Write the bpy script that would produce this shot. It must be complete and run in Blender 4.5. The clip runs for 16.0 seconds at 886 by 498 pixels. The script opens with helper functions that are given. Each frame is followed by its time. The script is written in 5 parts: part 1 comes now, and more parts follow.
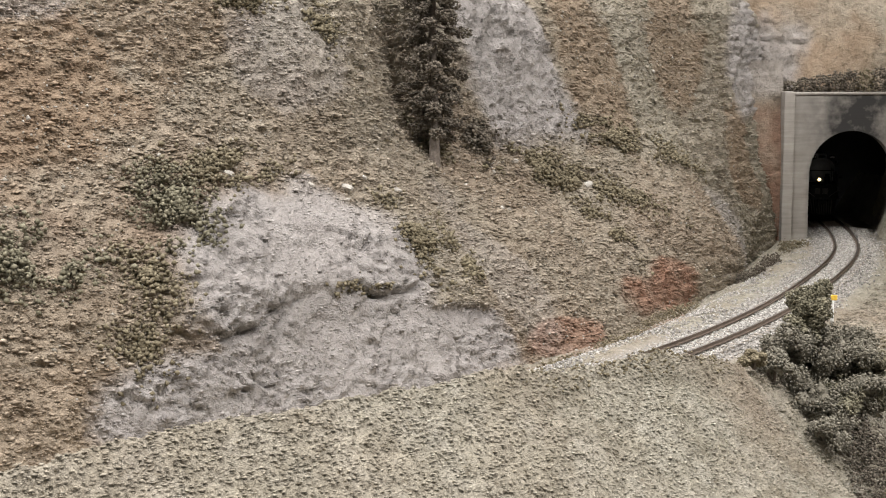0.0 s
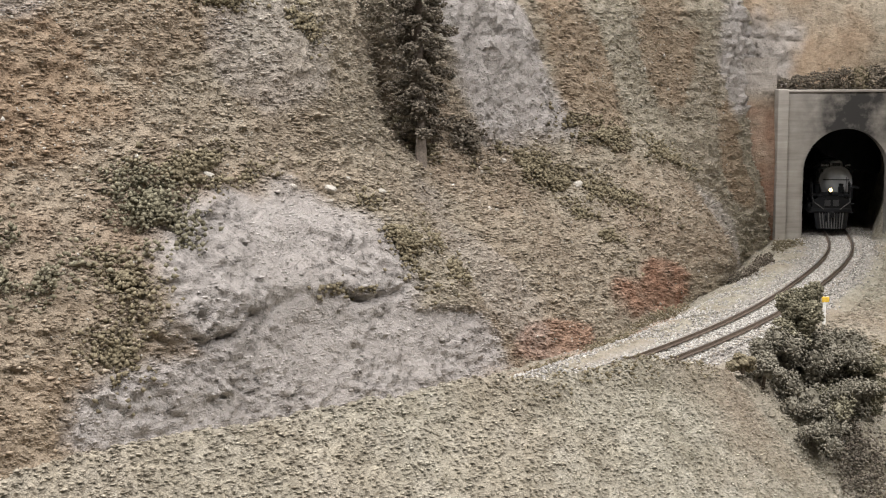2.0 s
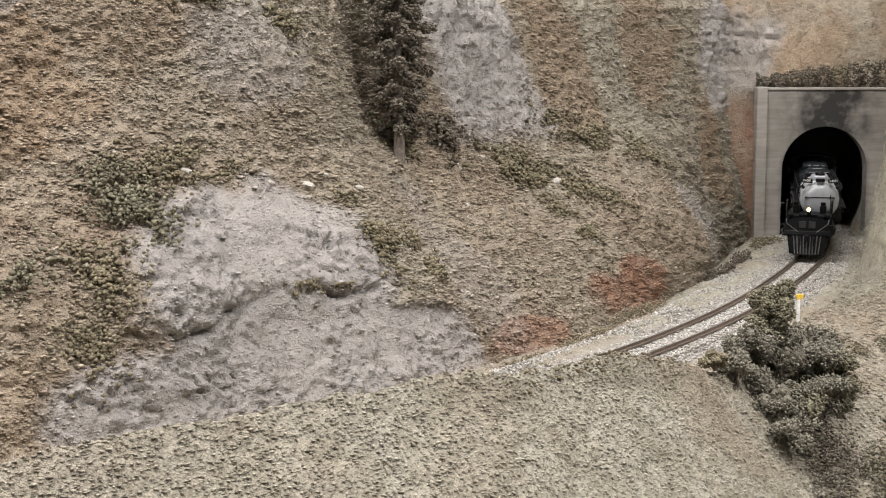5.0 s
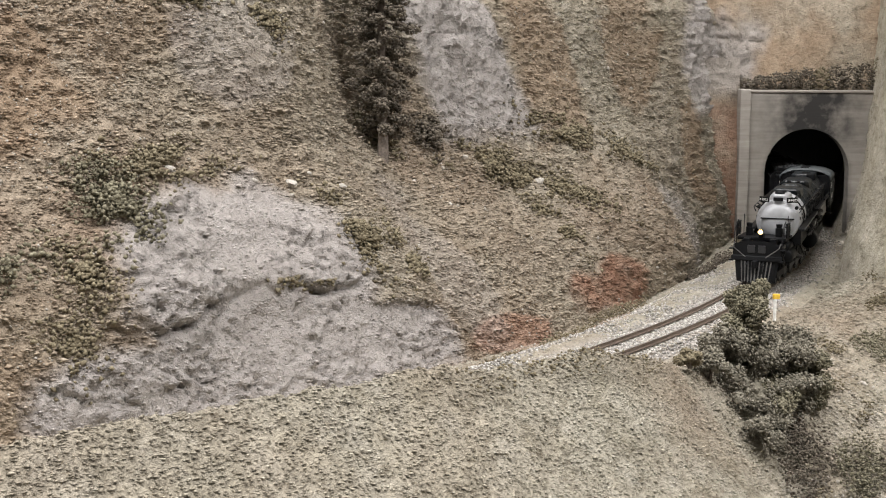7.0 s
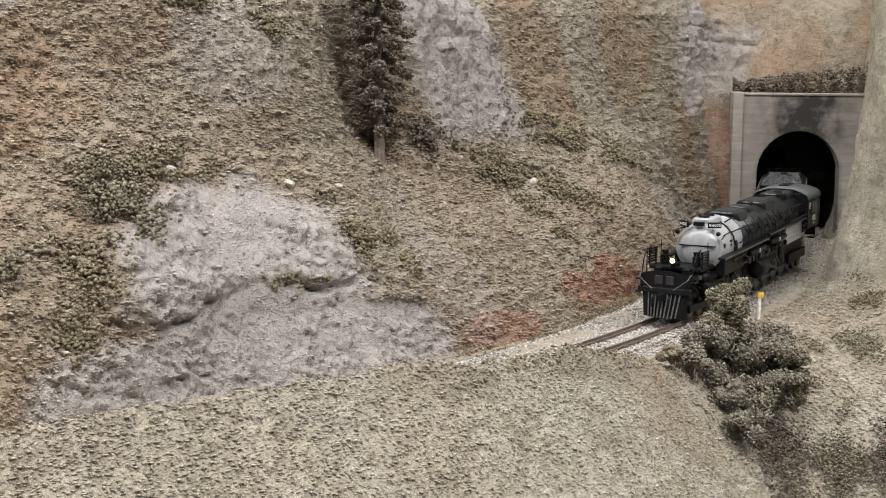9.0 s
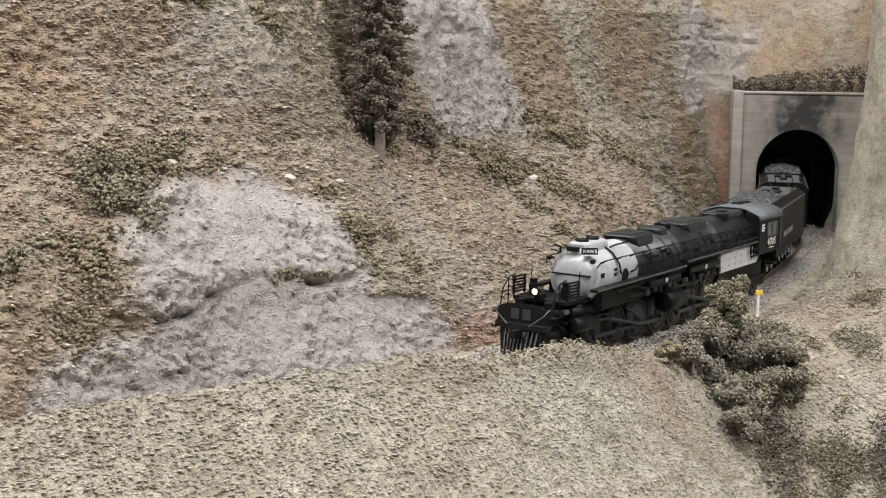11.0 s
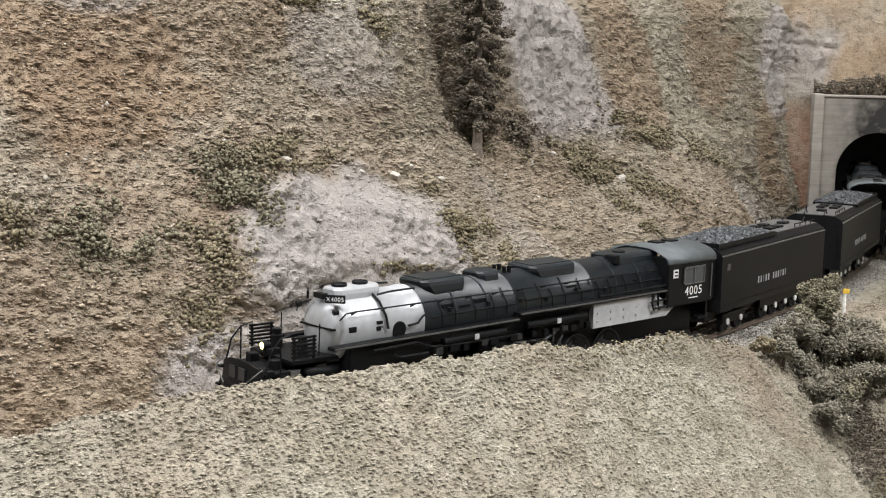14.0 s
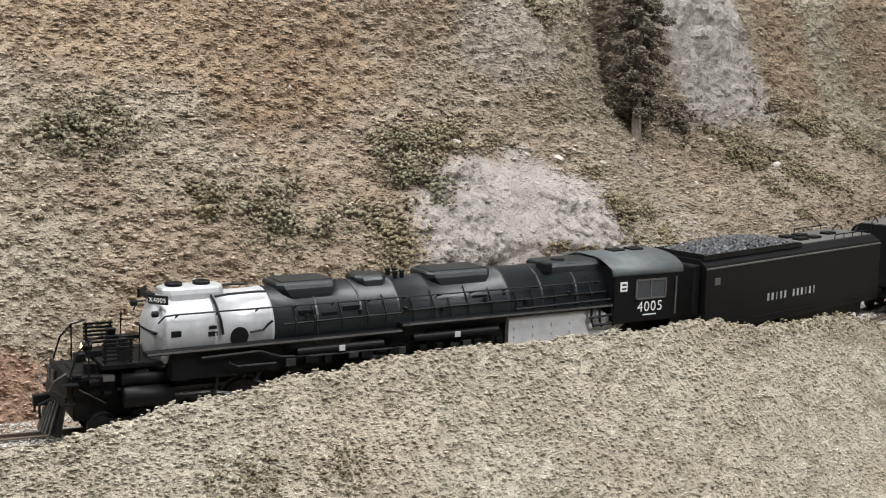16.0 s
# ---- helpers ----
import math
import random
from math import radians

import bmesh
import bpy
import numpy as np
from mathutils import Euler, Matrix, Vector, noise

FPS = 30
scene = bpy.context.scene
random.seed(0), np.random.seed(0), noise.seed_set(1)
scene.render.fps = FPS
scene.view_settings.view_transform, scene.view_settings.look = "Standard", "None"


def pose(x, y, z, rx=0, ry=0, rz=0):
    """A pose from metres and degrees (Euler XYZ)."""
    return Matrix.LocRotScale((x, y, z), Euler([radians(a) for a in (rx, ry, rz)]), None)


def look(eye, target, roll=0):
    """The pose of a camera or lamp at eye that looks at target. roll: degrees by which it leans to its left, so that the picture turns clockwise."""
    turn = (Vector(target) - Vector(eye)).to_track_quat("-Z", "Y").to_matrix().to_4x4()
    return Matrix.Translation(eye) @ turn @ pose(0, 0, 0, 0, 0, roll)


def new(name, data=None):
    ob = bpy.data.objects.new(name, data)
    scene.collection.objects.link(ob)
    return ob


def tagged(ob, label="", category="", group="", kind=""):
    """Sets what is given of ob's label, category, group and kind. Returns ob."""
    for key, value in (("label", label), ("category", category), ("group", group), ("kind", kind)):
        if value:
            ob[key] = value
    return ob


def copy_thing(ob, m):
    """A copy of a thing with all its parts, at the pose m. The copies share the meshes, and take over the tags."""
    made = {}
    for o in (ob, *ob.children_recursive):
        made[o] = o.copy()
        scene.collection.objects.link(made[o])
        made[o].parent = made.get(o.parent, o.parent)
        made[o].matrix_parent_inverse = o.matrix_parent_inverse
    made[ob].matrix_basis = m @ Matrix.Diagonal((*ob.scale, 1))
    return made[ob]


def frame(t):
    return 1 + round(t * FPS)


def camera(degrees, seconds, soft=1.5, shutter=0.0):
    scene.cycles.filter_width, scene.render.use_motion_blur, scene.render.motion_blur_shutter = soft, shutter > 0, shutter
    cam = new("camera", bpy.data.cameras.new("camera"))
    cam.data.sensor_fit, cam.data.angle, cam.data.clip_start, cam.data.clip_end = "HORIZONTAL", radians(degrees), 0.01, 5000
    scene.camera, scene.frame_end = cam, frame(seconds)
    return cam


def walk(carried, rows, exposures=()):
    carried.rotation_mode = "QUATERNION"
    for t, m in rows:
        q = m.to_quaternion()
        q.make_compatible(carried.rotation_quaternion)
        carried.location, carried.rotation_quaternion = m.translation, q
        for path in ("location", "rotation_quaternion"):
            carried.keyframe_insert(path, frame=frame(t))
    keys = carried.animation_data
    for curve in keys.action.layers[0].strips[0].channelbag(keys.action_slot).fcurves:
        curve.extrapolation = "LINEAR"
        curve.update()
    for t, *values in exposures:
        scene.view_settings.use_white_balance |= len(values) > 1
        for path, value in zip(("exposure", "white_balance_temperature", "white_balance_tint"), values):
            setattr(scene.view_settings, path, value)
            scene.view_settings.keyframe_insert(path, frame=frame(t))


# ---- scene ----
cam = camera(34.26, 16.0, soft=1.1)
PATH = [
    (0, (-0.2656, -1.0516, 0.1397), (-0.2871, -0.0607, 0.0062), -0.21),
    (0.5, (-0.2635, -1.0491, 0.1393), (-0.2910, -0.0589, 0.0024), -0.56),
    (1, (-0.2601, -1.0441, 0.1386), (-0.2885, -0.0542, -0.0002), -0.58),
    (1.5, (-0.2592, -1.0396, 0.1394), (-0.2843, -0.0493, 0.0025), -0.37),
    (2, (-0.2578, -1.0384, 0.1409), (-0.2796, -0.0479, 0.0049), -0.34),
    (2.5, (-0.2574, -1.0403, 0.1428), (-0.2756, -0.0491, 0.0114), -0.35),
    (3, (-0.2564, -1.0410, 0.1429), (-0.2749, -0.0499, 0.0108), -0.27),
    (3.5, (-0.2541, -1.0394, 0.1429), (-0.2653, -0.0483, 0.0105), -0.23),
    (4, (-0.2533, -1.0384, 0.1422), (-0.2648, -0.0477, 0.0073), -0.20),
    (6.5, (-0.2473, -1.0502, 0.1429), (-0.2603, -0.0605, 0.0005), 0.16),
    (7, (-0.2450, -1.0516, 0.1427), (-0.2542, -0.0614, 0.0031), 0.29),
    (7.5, (-0.2438, -1.0597, 0.1435), (-0.2531, -0.0694, 0.0054), 0.42),
    (8, (-0.2425, -1.0681, 0.1462), (-0.2606, -0.0778, 0.0083), 0.34),
    (8.5, (-0.2369, -1.0724, 0.1482), (-0.2490, -0.0815, 0.0138), 0.48),
    (9, (-0.2365, -1.0735, 0.1461), (-0.2512, -0.0836, 0.0052), 0.50),
    (11.5, (-0.2371, -1.0785, 0.1453), (-0.2532, -0.0888, 0.0027), 1.02),
    (12, (-0.2452, -1.0825, 0.1468), (-0.2694, -0.0926, 0.0074), 1.20),
    (12.5, (-0.2489, -1.0866, 0.1473), (-0.2751, -0.0967, 0.0084), 1.31),
    (13, (-0.2540, -1.0911, 0.1468), (-0.2872, -0.1022, 0.0018), 1.43),
    (13.5, (-0.2593, -1.0999, 0.1476), (-0.3019, -0.1112, 0.0041), 1.38),
    (14, (-0.2622, -1.1108, 0.1487), (-0.3130, -0.1227, 0.0034), 1.32),
    (14.5, (-0.2634, -1.1200, 0.1497), (-0.3234, -0.1319, 0.0080), 1.42),
    (15, (-0.2714, -1.1285, 0.1510), (-0.3661, -0.1433, 0.0079), 1.46),
    (15.5, (-0.2795, -1.1359, 0.1500), (-0.4019, -0.1544, 0.0033), 1.38),
    (16, (-0.2830, -1.1411, 0.1464), (-0.4185, -0.1623, -0.0073), 1.46),
]
walk(cam, [(t, look(e, g, r)) for t, e, g, r in PATH],
     [(0, 0.04, 6500, 10), (9, 0.04, 6500, 10), (11.5, 0.18, 6420, 9), (14, 0.15, 6400, 8), (16, 0.12, 6400, 8)])

# ---------------------------------------------------------------- light
# A basement layout room: white ceiling with fluorescent fixtures over the aisle.
world = bpy.data.worlds.new("room_air")
scene.world = world
world.use_nodes = True
world.node_tree.nodes["Background"].inputs[0].default_value = (0.9, 0.95, 1.0, 1)
world.node_tree.nodes["Background"].inputs[1].default_value = 0.05
scene.view_settings.exposure = 0.0


def lamp(x, y, z, sx, sy, watts, colour=(1.0, 0.985, 0.995)):
    data = bpy.data.lights.new("fluorescent_light", "AREA")
    data.shape, data.size, data.size_y, data.energy, data.color = "RECTANGLE", sx, sy, watts, colour
    ob = new("fluorescent_light", data)
    ob.matrix_basis = pose(x, y, z)
    return ob


# The last, over the hill, is an unseen extra for sheen on the boiler.
LAMPS = [(-0.45, -1.05, 1.5, 27), (1.1, -1.2, 1.5, 44), (-1.9, -1.2, 1.5, 27), (-0.3, 0.15, 1.5, 11)]
for lx, ly, lz, lw in LAMPS:
    lamp(lx, ly, lz, 1.2, 0.28, lw)


# ---------------------------------------------------------------- node helpers
def mat(name, rough=0.9, metal=0.0, spec=0.3):
    m = bpy.data.materials.new(name)
    m.use_nodes = True
    nt = m.node_tree
    b = nt.nodes["Principled BSDF"]
    b.inputs["Roughness"].default_value = rough
    b.inputs["Metallic"].default_value = metal
    b.inputs["Specular IOR Level"].default_value = spec
    return m, nt, b


def nd(nt, kind, **kw):
    n = nt.nodes.new(kind)
    for k, v in kw.items():
        if k == "operation":
            n.operation = v
        elif k == "blend_type":
            n.blend_type = v
        elif k == "data_type":
            n.data_type = v
        elif k == "attribute_name":
            n.attribute_name = v
        else:
            n.inputs[k].default_value = v
    return n


def coords(nt):
    return nt.nodes.new("ShaderNodeTexCoord").outputs["Object"]


def noise_tex(nt, scale, detail=4.0, rough=0.6, co=None):
    n = nd(nt, "ShaderNodeTexNoise", Scale=scale, Detail=detail, Roughness=rough)
    nt.links.new(co or coords(nt), n.inputs["Vector"])
    return n.outputs["Fac"]


def ramp(nt, fac, stops):
    r = nt.nodes.new("ShaderNodeValToRGB")
    els = r.color_ramp.elements
    while len(els) < len(stops):
        els.new(0.5)
    for e, (p, c) in zip(els, stops):
        e.position, e.color = p, (*c, 1)
    nt.links.new(fac, r.inputs[0])
    return r.outputs[0]


def mix(nt, fac, a, b, blend="MIX"):
    m = nt.nodes.new("ShaderNodeMix")
    m.data_type, m.blend_type = "RGBA", blend
    for sock, v in ((0, fac), (6, a), (7, b)):
        if isinstance(v, (int, float)):
            m.inputs[sock].default_value = v
        elif isinstance(v, tuple):
            m.inputs[sock].default_value = (*v, 1)
        else:
            nt.links.new(v, m.inputs[sock])
    return m.outputs[2]


def bump(nt, b, height, strength=0.5, dist=0.001):
    n = nd(nt, "ShaderNodeBump", Strength=strength, Distance=dist)
    nt.links.new(height, n.inputs["Height"])
    nt.links.new(n.outputs[0], b.inputs["Normal"])


def attr(nt, name):
    n = nt.nodes.new("ShaderNodeAttribute")
    n.attribute_name = name
    return n.outputs["Fac"]


def simple(name, colour, rough=0.6, metal=0.0, spec=0.4, var=0.25, scale=400.0, bumpy=0.0):
    m, nt, b = mat(name, rough, metal, spec)
    lo = tuple(c * (1 - var) for c in colour)
    hi = tuple(min(1, c * (1 + var)) for c in colour)
    n = noise_tex(nt, scale, 5, 0.65)
    nt.links.new(ramp(nt, n, [(0.3, lo), (0.7, hi)]), b.inputs["Base Color"])
    if bumpy:
        bump(nt, b, n, bumpy, 0.0005)
    return m


# ---------------------------------------------------------------- materials
def terrain_material(name="scenic_ground", loose=False, tone=1.0):
    """Ground foam and sand over plaster: zones come from the surface's own paint attributes. loose: each crumb has its own shade."""
    m, nt, b = mat(name, 0.95, 0, 0.15)
    co = coords(nt)
    big = noise_tex(nt, 9, 4, 0.6, co)
    mid = noise_tex(nt, 60, 5, 0.65, co)
    fine = noise_tex(nt, 420, 4, 0.7, co)
    grain = noise_tex(nt, 1000, 2, 0.6, co)
    soil = ramp(nt, big, [(0.34, (0.265, 0.202, 0.147)), (0.5, (0.31, 0.258, 0.195)), (0.66, (0.35, 0.303, 0.237))])
    grass = ramp(nt, mid, [(p, tuple(v * tone for v in q)) for p, q in ((0.3, (0.262, 0.236, 0.178)), (0.55, (0.36, 0.332, 0.267)), (0.75, (0.425, 0.398, 0.335)))])
    c = mix(nt, attr(nt, "grass"), soil, grass)
    ochre = ramp(nt, mid, [(0.35, (0.25, 0.172, 0.112)), (0.7, (0.34, 0.26, 0.182))])
    c = mix(nt, attr(nt, "ochre"), c, ochre)
    red = ramp(nt, mid, [(0.3, (0.26, 0.142, 0.095)), (0.7, (0.35, 0.228, 0.165))])
    c = mix(nt, attr(nt, "red"), c, red)
    speck = ramp(nt, fine, [(0.30, (0.6, 0.58, 0.55)), (0.46, (0.92, 0.92, 0.92)), (0.62, (1.08, 1.08, 1.07)), (0.78, (1.5, 1.5, 1.48))])
    c = mix(nt, 0.35 if loose else 0.6, c, speck, "MULTIPLY")
    # tufts of foam; the gaps between them carry shade painted into the colour
    mp = nt.nodes.new("ShaderNodeMapping")
    mp.inputs["Scale"].default_value = (1.0, 1.0, 1.9)
    nt.links.new(co, mp.inputs[0])
    tuft = noise_tex(nt, 165, 4, 0.7, mp.outputs[0])
    c = mix(nt, 0.3 if loose else 0.75, c, ramp(nt, tuft, [(0.32, (0.5, 0.47, 0.43)), (0.43, (0.9, 0.9, 0.9)), (0.6, (1.1, 1.1, 1.1)), (0.72, (1.3, 1.3, 1.28))]), "MULTIPLY")
    rock = ramp(nt, mid, [(0.28, (0.315, 0.285, 0.262)), (0.5, (0.36, 0.33, 0.305)), (0.72, (0.405, 0.374, 0.348))])
    # dark ticks paint the shade of small chips into the rock's own grain
    rock = mix(nt, 0.8, rock, ramp(nt, fine, [(0.33, (0.35, 0.34, 0.33)), (0.40, (0.93, 0.93, 0.93)), (0.62, (1.06, 1.06, 1.06)), (0.74, (1.3, 1.3, 1.3))]), "MULTIPLY")
    c = mix(nt, attr(nt, "rock"), c, rock)
    if loose:
        g = nt.nodes.new("ShaderNodeNewGeometry").outputs["Random Per Island"]
        c = mix(nt, 1.0, c, ramp(nt, g, [(0.0, (0.82, 0.81, 0.79)), (0.3, (0.96, 0.96, 0.96)), (0.75, (1.12, 1.12, 1.12)), (0.95, (1.24, 1.25, 1.27)), (0.985, (1.5, 1.52, 1.56))]), "MULTIPLY")
    nt.links.new(c, b.inputs["Base Color"])
    h = nd(nt, "ShaderNodeMath", operation="ADD")
    nt.links.new(fine, h.inputs[0])
    nt.links.new(grain, h.inputs[1])
    if not loose:
        # chipped plaster relief on the rock only
        chip = nd(nt, "ShaderNodeTexNoise", Scale=150.0, Detail=6.0, Roughness=0.65)
        chip.noise_type = "RIDGED_MULTIFRACTAL"
        nt.links.new(co, chip.inputs["Vector"])
        lift = nd(nt, "ShaderNodeMath", operation="MULTIPLY")
        nt.links.new(chip.outputs["Fac"], lift.inputs[0])
        amount = nd(nt, "ShaderNodeMath", operation="MULTIPLY")
        amount.inputs[1].default_value = 2.0
        nt.links.new(attr(nt, "rock"), amount.inputs[0])
        nt.links.new(amount.outputs[0], lift.inputs[1])
        total = nd(nt, "ShaderNodeMath", operation="ADD")
        nt.links.new(h.outputs[0], total.inputs[0])
        nt.links.new(lift.outputs[0], total.inputs[1])
        bump(nt, b, total.outputs[0], 0.9, 0.0016)
    return m


def island_material(name, stops, rough=0.9, spec=0.2):
    """For scattered pieces: each piece takes its own shade."""
    m, nt, b = mat(name, rough, 0, spec)
    g = nt.nodes.new("ShaderNodeNewGeometry").outputs["Random Per Island"]
    c = ramp(nt, g, stops)
    n = noise_tex(nt, 700, 3, 0.6)
    c = mix(nt, 0.6, c, ramp(nt, n, [(0.3, (0.6, 0.6, 0.6)), (0.7, (1.2, 1.2, 1.2))]), "MULTIPLY")
    nt.links.new(c, b.inputs["Base Color"])
    return m


GROUND = terrain_material()
CRUMBS = terrain_material("ground_foam_crumbs", True)
# Pale plaster; the lifted tone also holds the cutting wall's brighter light.
PALE_PLASTER = terrain_material("pale_plaster_ground", tone=1.35)
FOAM = island_material("ground_foam", [(0.0, (0.13, 0.11, 0.075)), (0.35, (0.26, 0.225, 0.16)), (0.7, (0.39, 0.345, 0.26)), (0.95, (0.48, 0.44, 0.36)), (1.0, (0.78, 0.75, 0.7))])
FOAM_HILL = island_material("hill_foam", [(0.0, (0.13, 0.10, 0.062)), (0.35, (0.24, 0.19, 0.125)), (0.7, (0.345, 0.285, 0.2)), (0.96, (0.43, 0.375, 0.285)), (1.0, (0.66, 0.62, 0.55))])
LEAF = island_material("shrub_foam", [(0.0, (0.155, 0.128, 0.084)), (0.5, (0.205, 0.174, 0.114)), (1.0, (0.26, 0.222, 0.148))])
LEAF_GREEN = island_material("green_shrub_foam", [(0.0, (0.135, 0.122, 0.082)), (0.5, (0.195, 0.177, 0.122)), (1.0, (0.265, 0.243, 0.172))])
LEAF_GREY = island_material("grey_shrub_foam", [(0.0, (0.15, 0.136, 0.104)), (0.5, (0.215, 0.196, 0.152)), (1.0, (0.3, 0.276, 0.22))])
LEAF_TREE = island_material("tree_foam", [(0.0, (0.085, 0.07, 0.054)), (0.5, (0.145, 0.122, 0.094)), (1.0, (0.215, 0.185, 0.146))])
STONE = island_material("talus_stone", [(0.0, (0.26, 0.235, 0.19)), (0.6, (0.38, 0.345, 0.29)), (1.0, (0.5, 0.465, 0.41))])
BALLAST = island_material("ballast_stone", [(0.0, (0.23, 0.215, 0.195)), (0.5, (0.38, 0.36, 0.33)), (1.0, (0.58, 0.55, 0.5))])
COAL = island_material("coal_lumps", [(0.0, (0.015, 0.016, 0.018)), (0.7, (0.05, 0.053, 0.058)), (1.0, (0.13, 0.135, 0.14))], 0.5, 0.5)
BARK = simple("tree_bark", (0.17, 0.14, 0.115), 0.9, 0, 0.2, 0.4, 600, 0.5)
RAIL_SIDE = simple("weathered_rail", (0.15, 0.115, 0.09), 0.6, 0.3, 0.4, 0.3)
RAIL_TOP = simple("polished_railhead", (0.42, 0.41, 0.4), 0.3, 1.0, 0.5, 0.2)
TIE = simple("weathered_tie", (0.33, 0.295, 0.25), 0.85, 0, 0.2, 0.3)


def concrete_material():
    m, nt, b = mat("stained_concrete", 0.9, 0, 0.25)
    co = coords(nt)
    boards = nd(nt, "ShaderNodeTexNoise", Scale=1.0, Detail=5.0, Roughness=0.6)
    mp = nt.nodes.new("ShaderNodeMapping")
    mp.inputs["Scale"].default_value = (25, 25, 330)
    nt.links.new(co, mp.inputs[0])
    nt.links.new(mp.outputs[0], boards.inputs["Vector"])
    stain = noise_tex(nt, 45, 5, 0.65, co)
    c = ramp(nt, boards.outputs["Fac"], [(0.3, (0.3, 0.275, 0.245)), (0.7, (0.42, 0.39, 0.35))])
    c = mix(nt, 0.6, c, ramp(nt, stain, [(0.35, (0.7, 0.68, 0.66)), (0.65, (1.05, 1.05, 1.05))]), "MULTIPLY")
    soot = nd(nt, "ShaderNodeMath", operation="MULTIPLY")
    nt.links.new(attr(nt, "soot"), soot.inputs[0])
    nt.links.new(ramp(nt, noise_tex(nt, 70, 4, 0.6, co), [(0.3, (0.2, 0.2, 0.2)), (0.65, (1, 1, 1))]), soot.inputs[1])
    c = mix(nt, soot.outputs[0], c, (0.05, 0.048, 0.046))
    nt.links.new(c, b.inputs["Base Color"])
    bump(nt, b, boards.outputs["Fac"], 0.4, 0.0006)
    return m


CONCRETE = concrete_material()
LINING = simple("near_black_tunnel_lining", (0.02, 0.019, 0.018), 0.95, 0, 0.1, 0.3, 120)
BLACK = simple("engine_black_paint", (0.0035, 0.0038, 0.0045), 0.5, 0, 0.22, 0.25, 250)
BOILER = simple("boiler_black_paint", (0.0065, 0.0098, 0.0122), 0.42, 0, 0.6, 0.4, 150)
SILVER = simple("silver_smokebox_paint", (0.37, 0.375, 0.385), 0.4, 0.15, 0.5, 0.12, 220)
GREY = simple("grey_ash_pan_paint", (0.46, 0.46, 0.47), 0.55, 0.1, 0.4, 0.12, 300)
ROOF = simple("weathered_cab_roof", (0.075, 0.085, 0.088), 0.5, 0, 0.4, 0.2, 250)
DECK = simple("tender_deck_paint", (0.085, 0.082, 0.078), 0.6, 0, 0.4, 0.25, 250)
WHITE = simple("white_lettering", (0.72, 0.72, 0.70), 0.6, 0, 0.3, 0.05)
LETTER = simple("grey_white_lettering", (0.33, 0.34, 0.35), 0.6, 0, 0.3, 0.3, 900)
STEEL = simple("bright_wheel_steel", (0.55, 0.54, 0.52), 0.35, 0.9, 0.5, 0.1)
ROD = simple("rod_steel", (0.045, 0.045, 0.047), 0.45, 0.5, 0.5, 0.2)
GLASS = simple("cab_glazing", (0.05, 0.055, 0.06), 0.15, 0, 0.6, 0.1)
YELLOW = simple("yellow_signal_paint", (0.65, 0.42, 0.05), 0.6)
POST_WHITE = simple("white_post_paint", (0.75, 0.74, 0.7), 0.7)
PLASTER = simple("painted_room_wall", (0.55, 0.54, 0.5), 0.9, 0, 0.2, 0.05, 3)
FLOOR = simple("grey_room_floor", (0.25, 0.24, 0.23), 0.7, 0, 0.3, 0.15, 5)


def glow_material(name, colour, strength):
    m, nt, b = mat(name, 0.4)
    b.inputs["Base Color"].default_value = (*colour, 1)
    b.inputs["Emission Color"].default_value = (*colour, 1)
    b.inputs["Emission Strength"].default_value = strength
    return m


HEADLIGHT = glow_material("lit_headlight", (1.0, 0.7, 0.28), 5.0)
TUBE = glow_material("lit_diffuser", (1.0, 0.97, 0.93), 4.0)


# ---------------------------------------------------------------- mesh helpers
def mesh_object(name, bm, material, smooth=False):
    me = bpy.data.meshes.new(name)
    bm.to_mesh(me)
    bm.free()
    me.materials.append(material)
    if smooth:
        me.shade_smooth()
    return new(name, me)


def part(name, bm, material, parent, label="", smooth=False):
    ob = mesh_object(name, bm, material, smooth)
    ob.parent = parent
    if label:
        ob["label"] = label
    return ob


def arrays_object(name, verts, faces, material, smooth=False):
    """A mesh from numpy arrays; all faces have the same number of corners."""
    me = bpy.data.meshes.new(name)
    nv, nf, k = len(verts), len(faces), faces.shape[1]
    me.vertices.add(nv)
    me.vertices.foreach_set("co", np.ascontiguousarray(verts, np.float32).ravel())
    me.loops.add(nf * k)
    me.loops.foreach_set("vertex_index", np.ascontiguousarray(faces, np.int32).ravel())
    me.polygons.add(nf)
    me.polygons.foreach_set("loop_start", np.arange(0, nf * k, k, dtype=np.int32))
    me.polygons.foreach_set("loop_total", np.full(nf, k, np.int32))
    me.update(calc_edges=True)
    me.materials.append(material)
    if smooth:
        me.shade_smooth()
    return new(name, me)


def paint(ob, name, values):
    ob.data.attributes.new(name, "FLOAT", "POINT").data.foreach_set("value", np.ascontiguousarray(values, np.float32).ravel())


def box(bm, x0, x1, y0, y1, z0, z1, bevel=0.0):
    vs = [bm.verts.new((x, y, z)) for x in (x0, x1) for y in (y0, y1) for z in (z0, z1)]
    fs = [bm.faces.new([vs[i] for i in q]) for q in ((0, 1, 3, 2), (4, 6, 7, 5), (0, 4, 5, 1), (2, 3, 7, 6), (0, 2, 6, 4), (1, 5, 7, 3))]
    if bevel:
        bmesh.ops.bevel(bm, geom=list({e for f in fs for e in f.edges}), offset=bevel, segments=2, affect="EDGES", profile=0.6)
    return bm


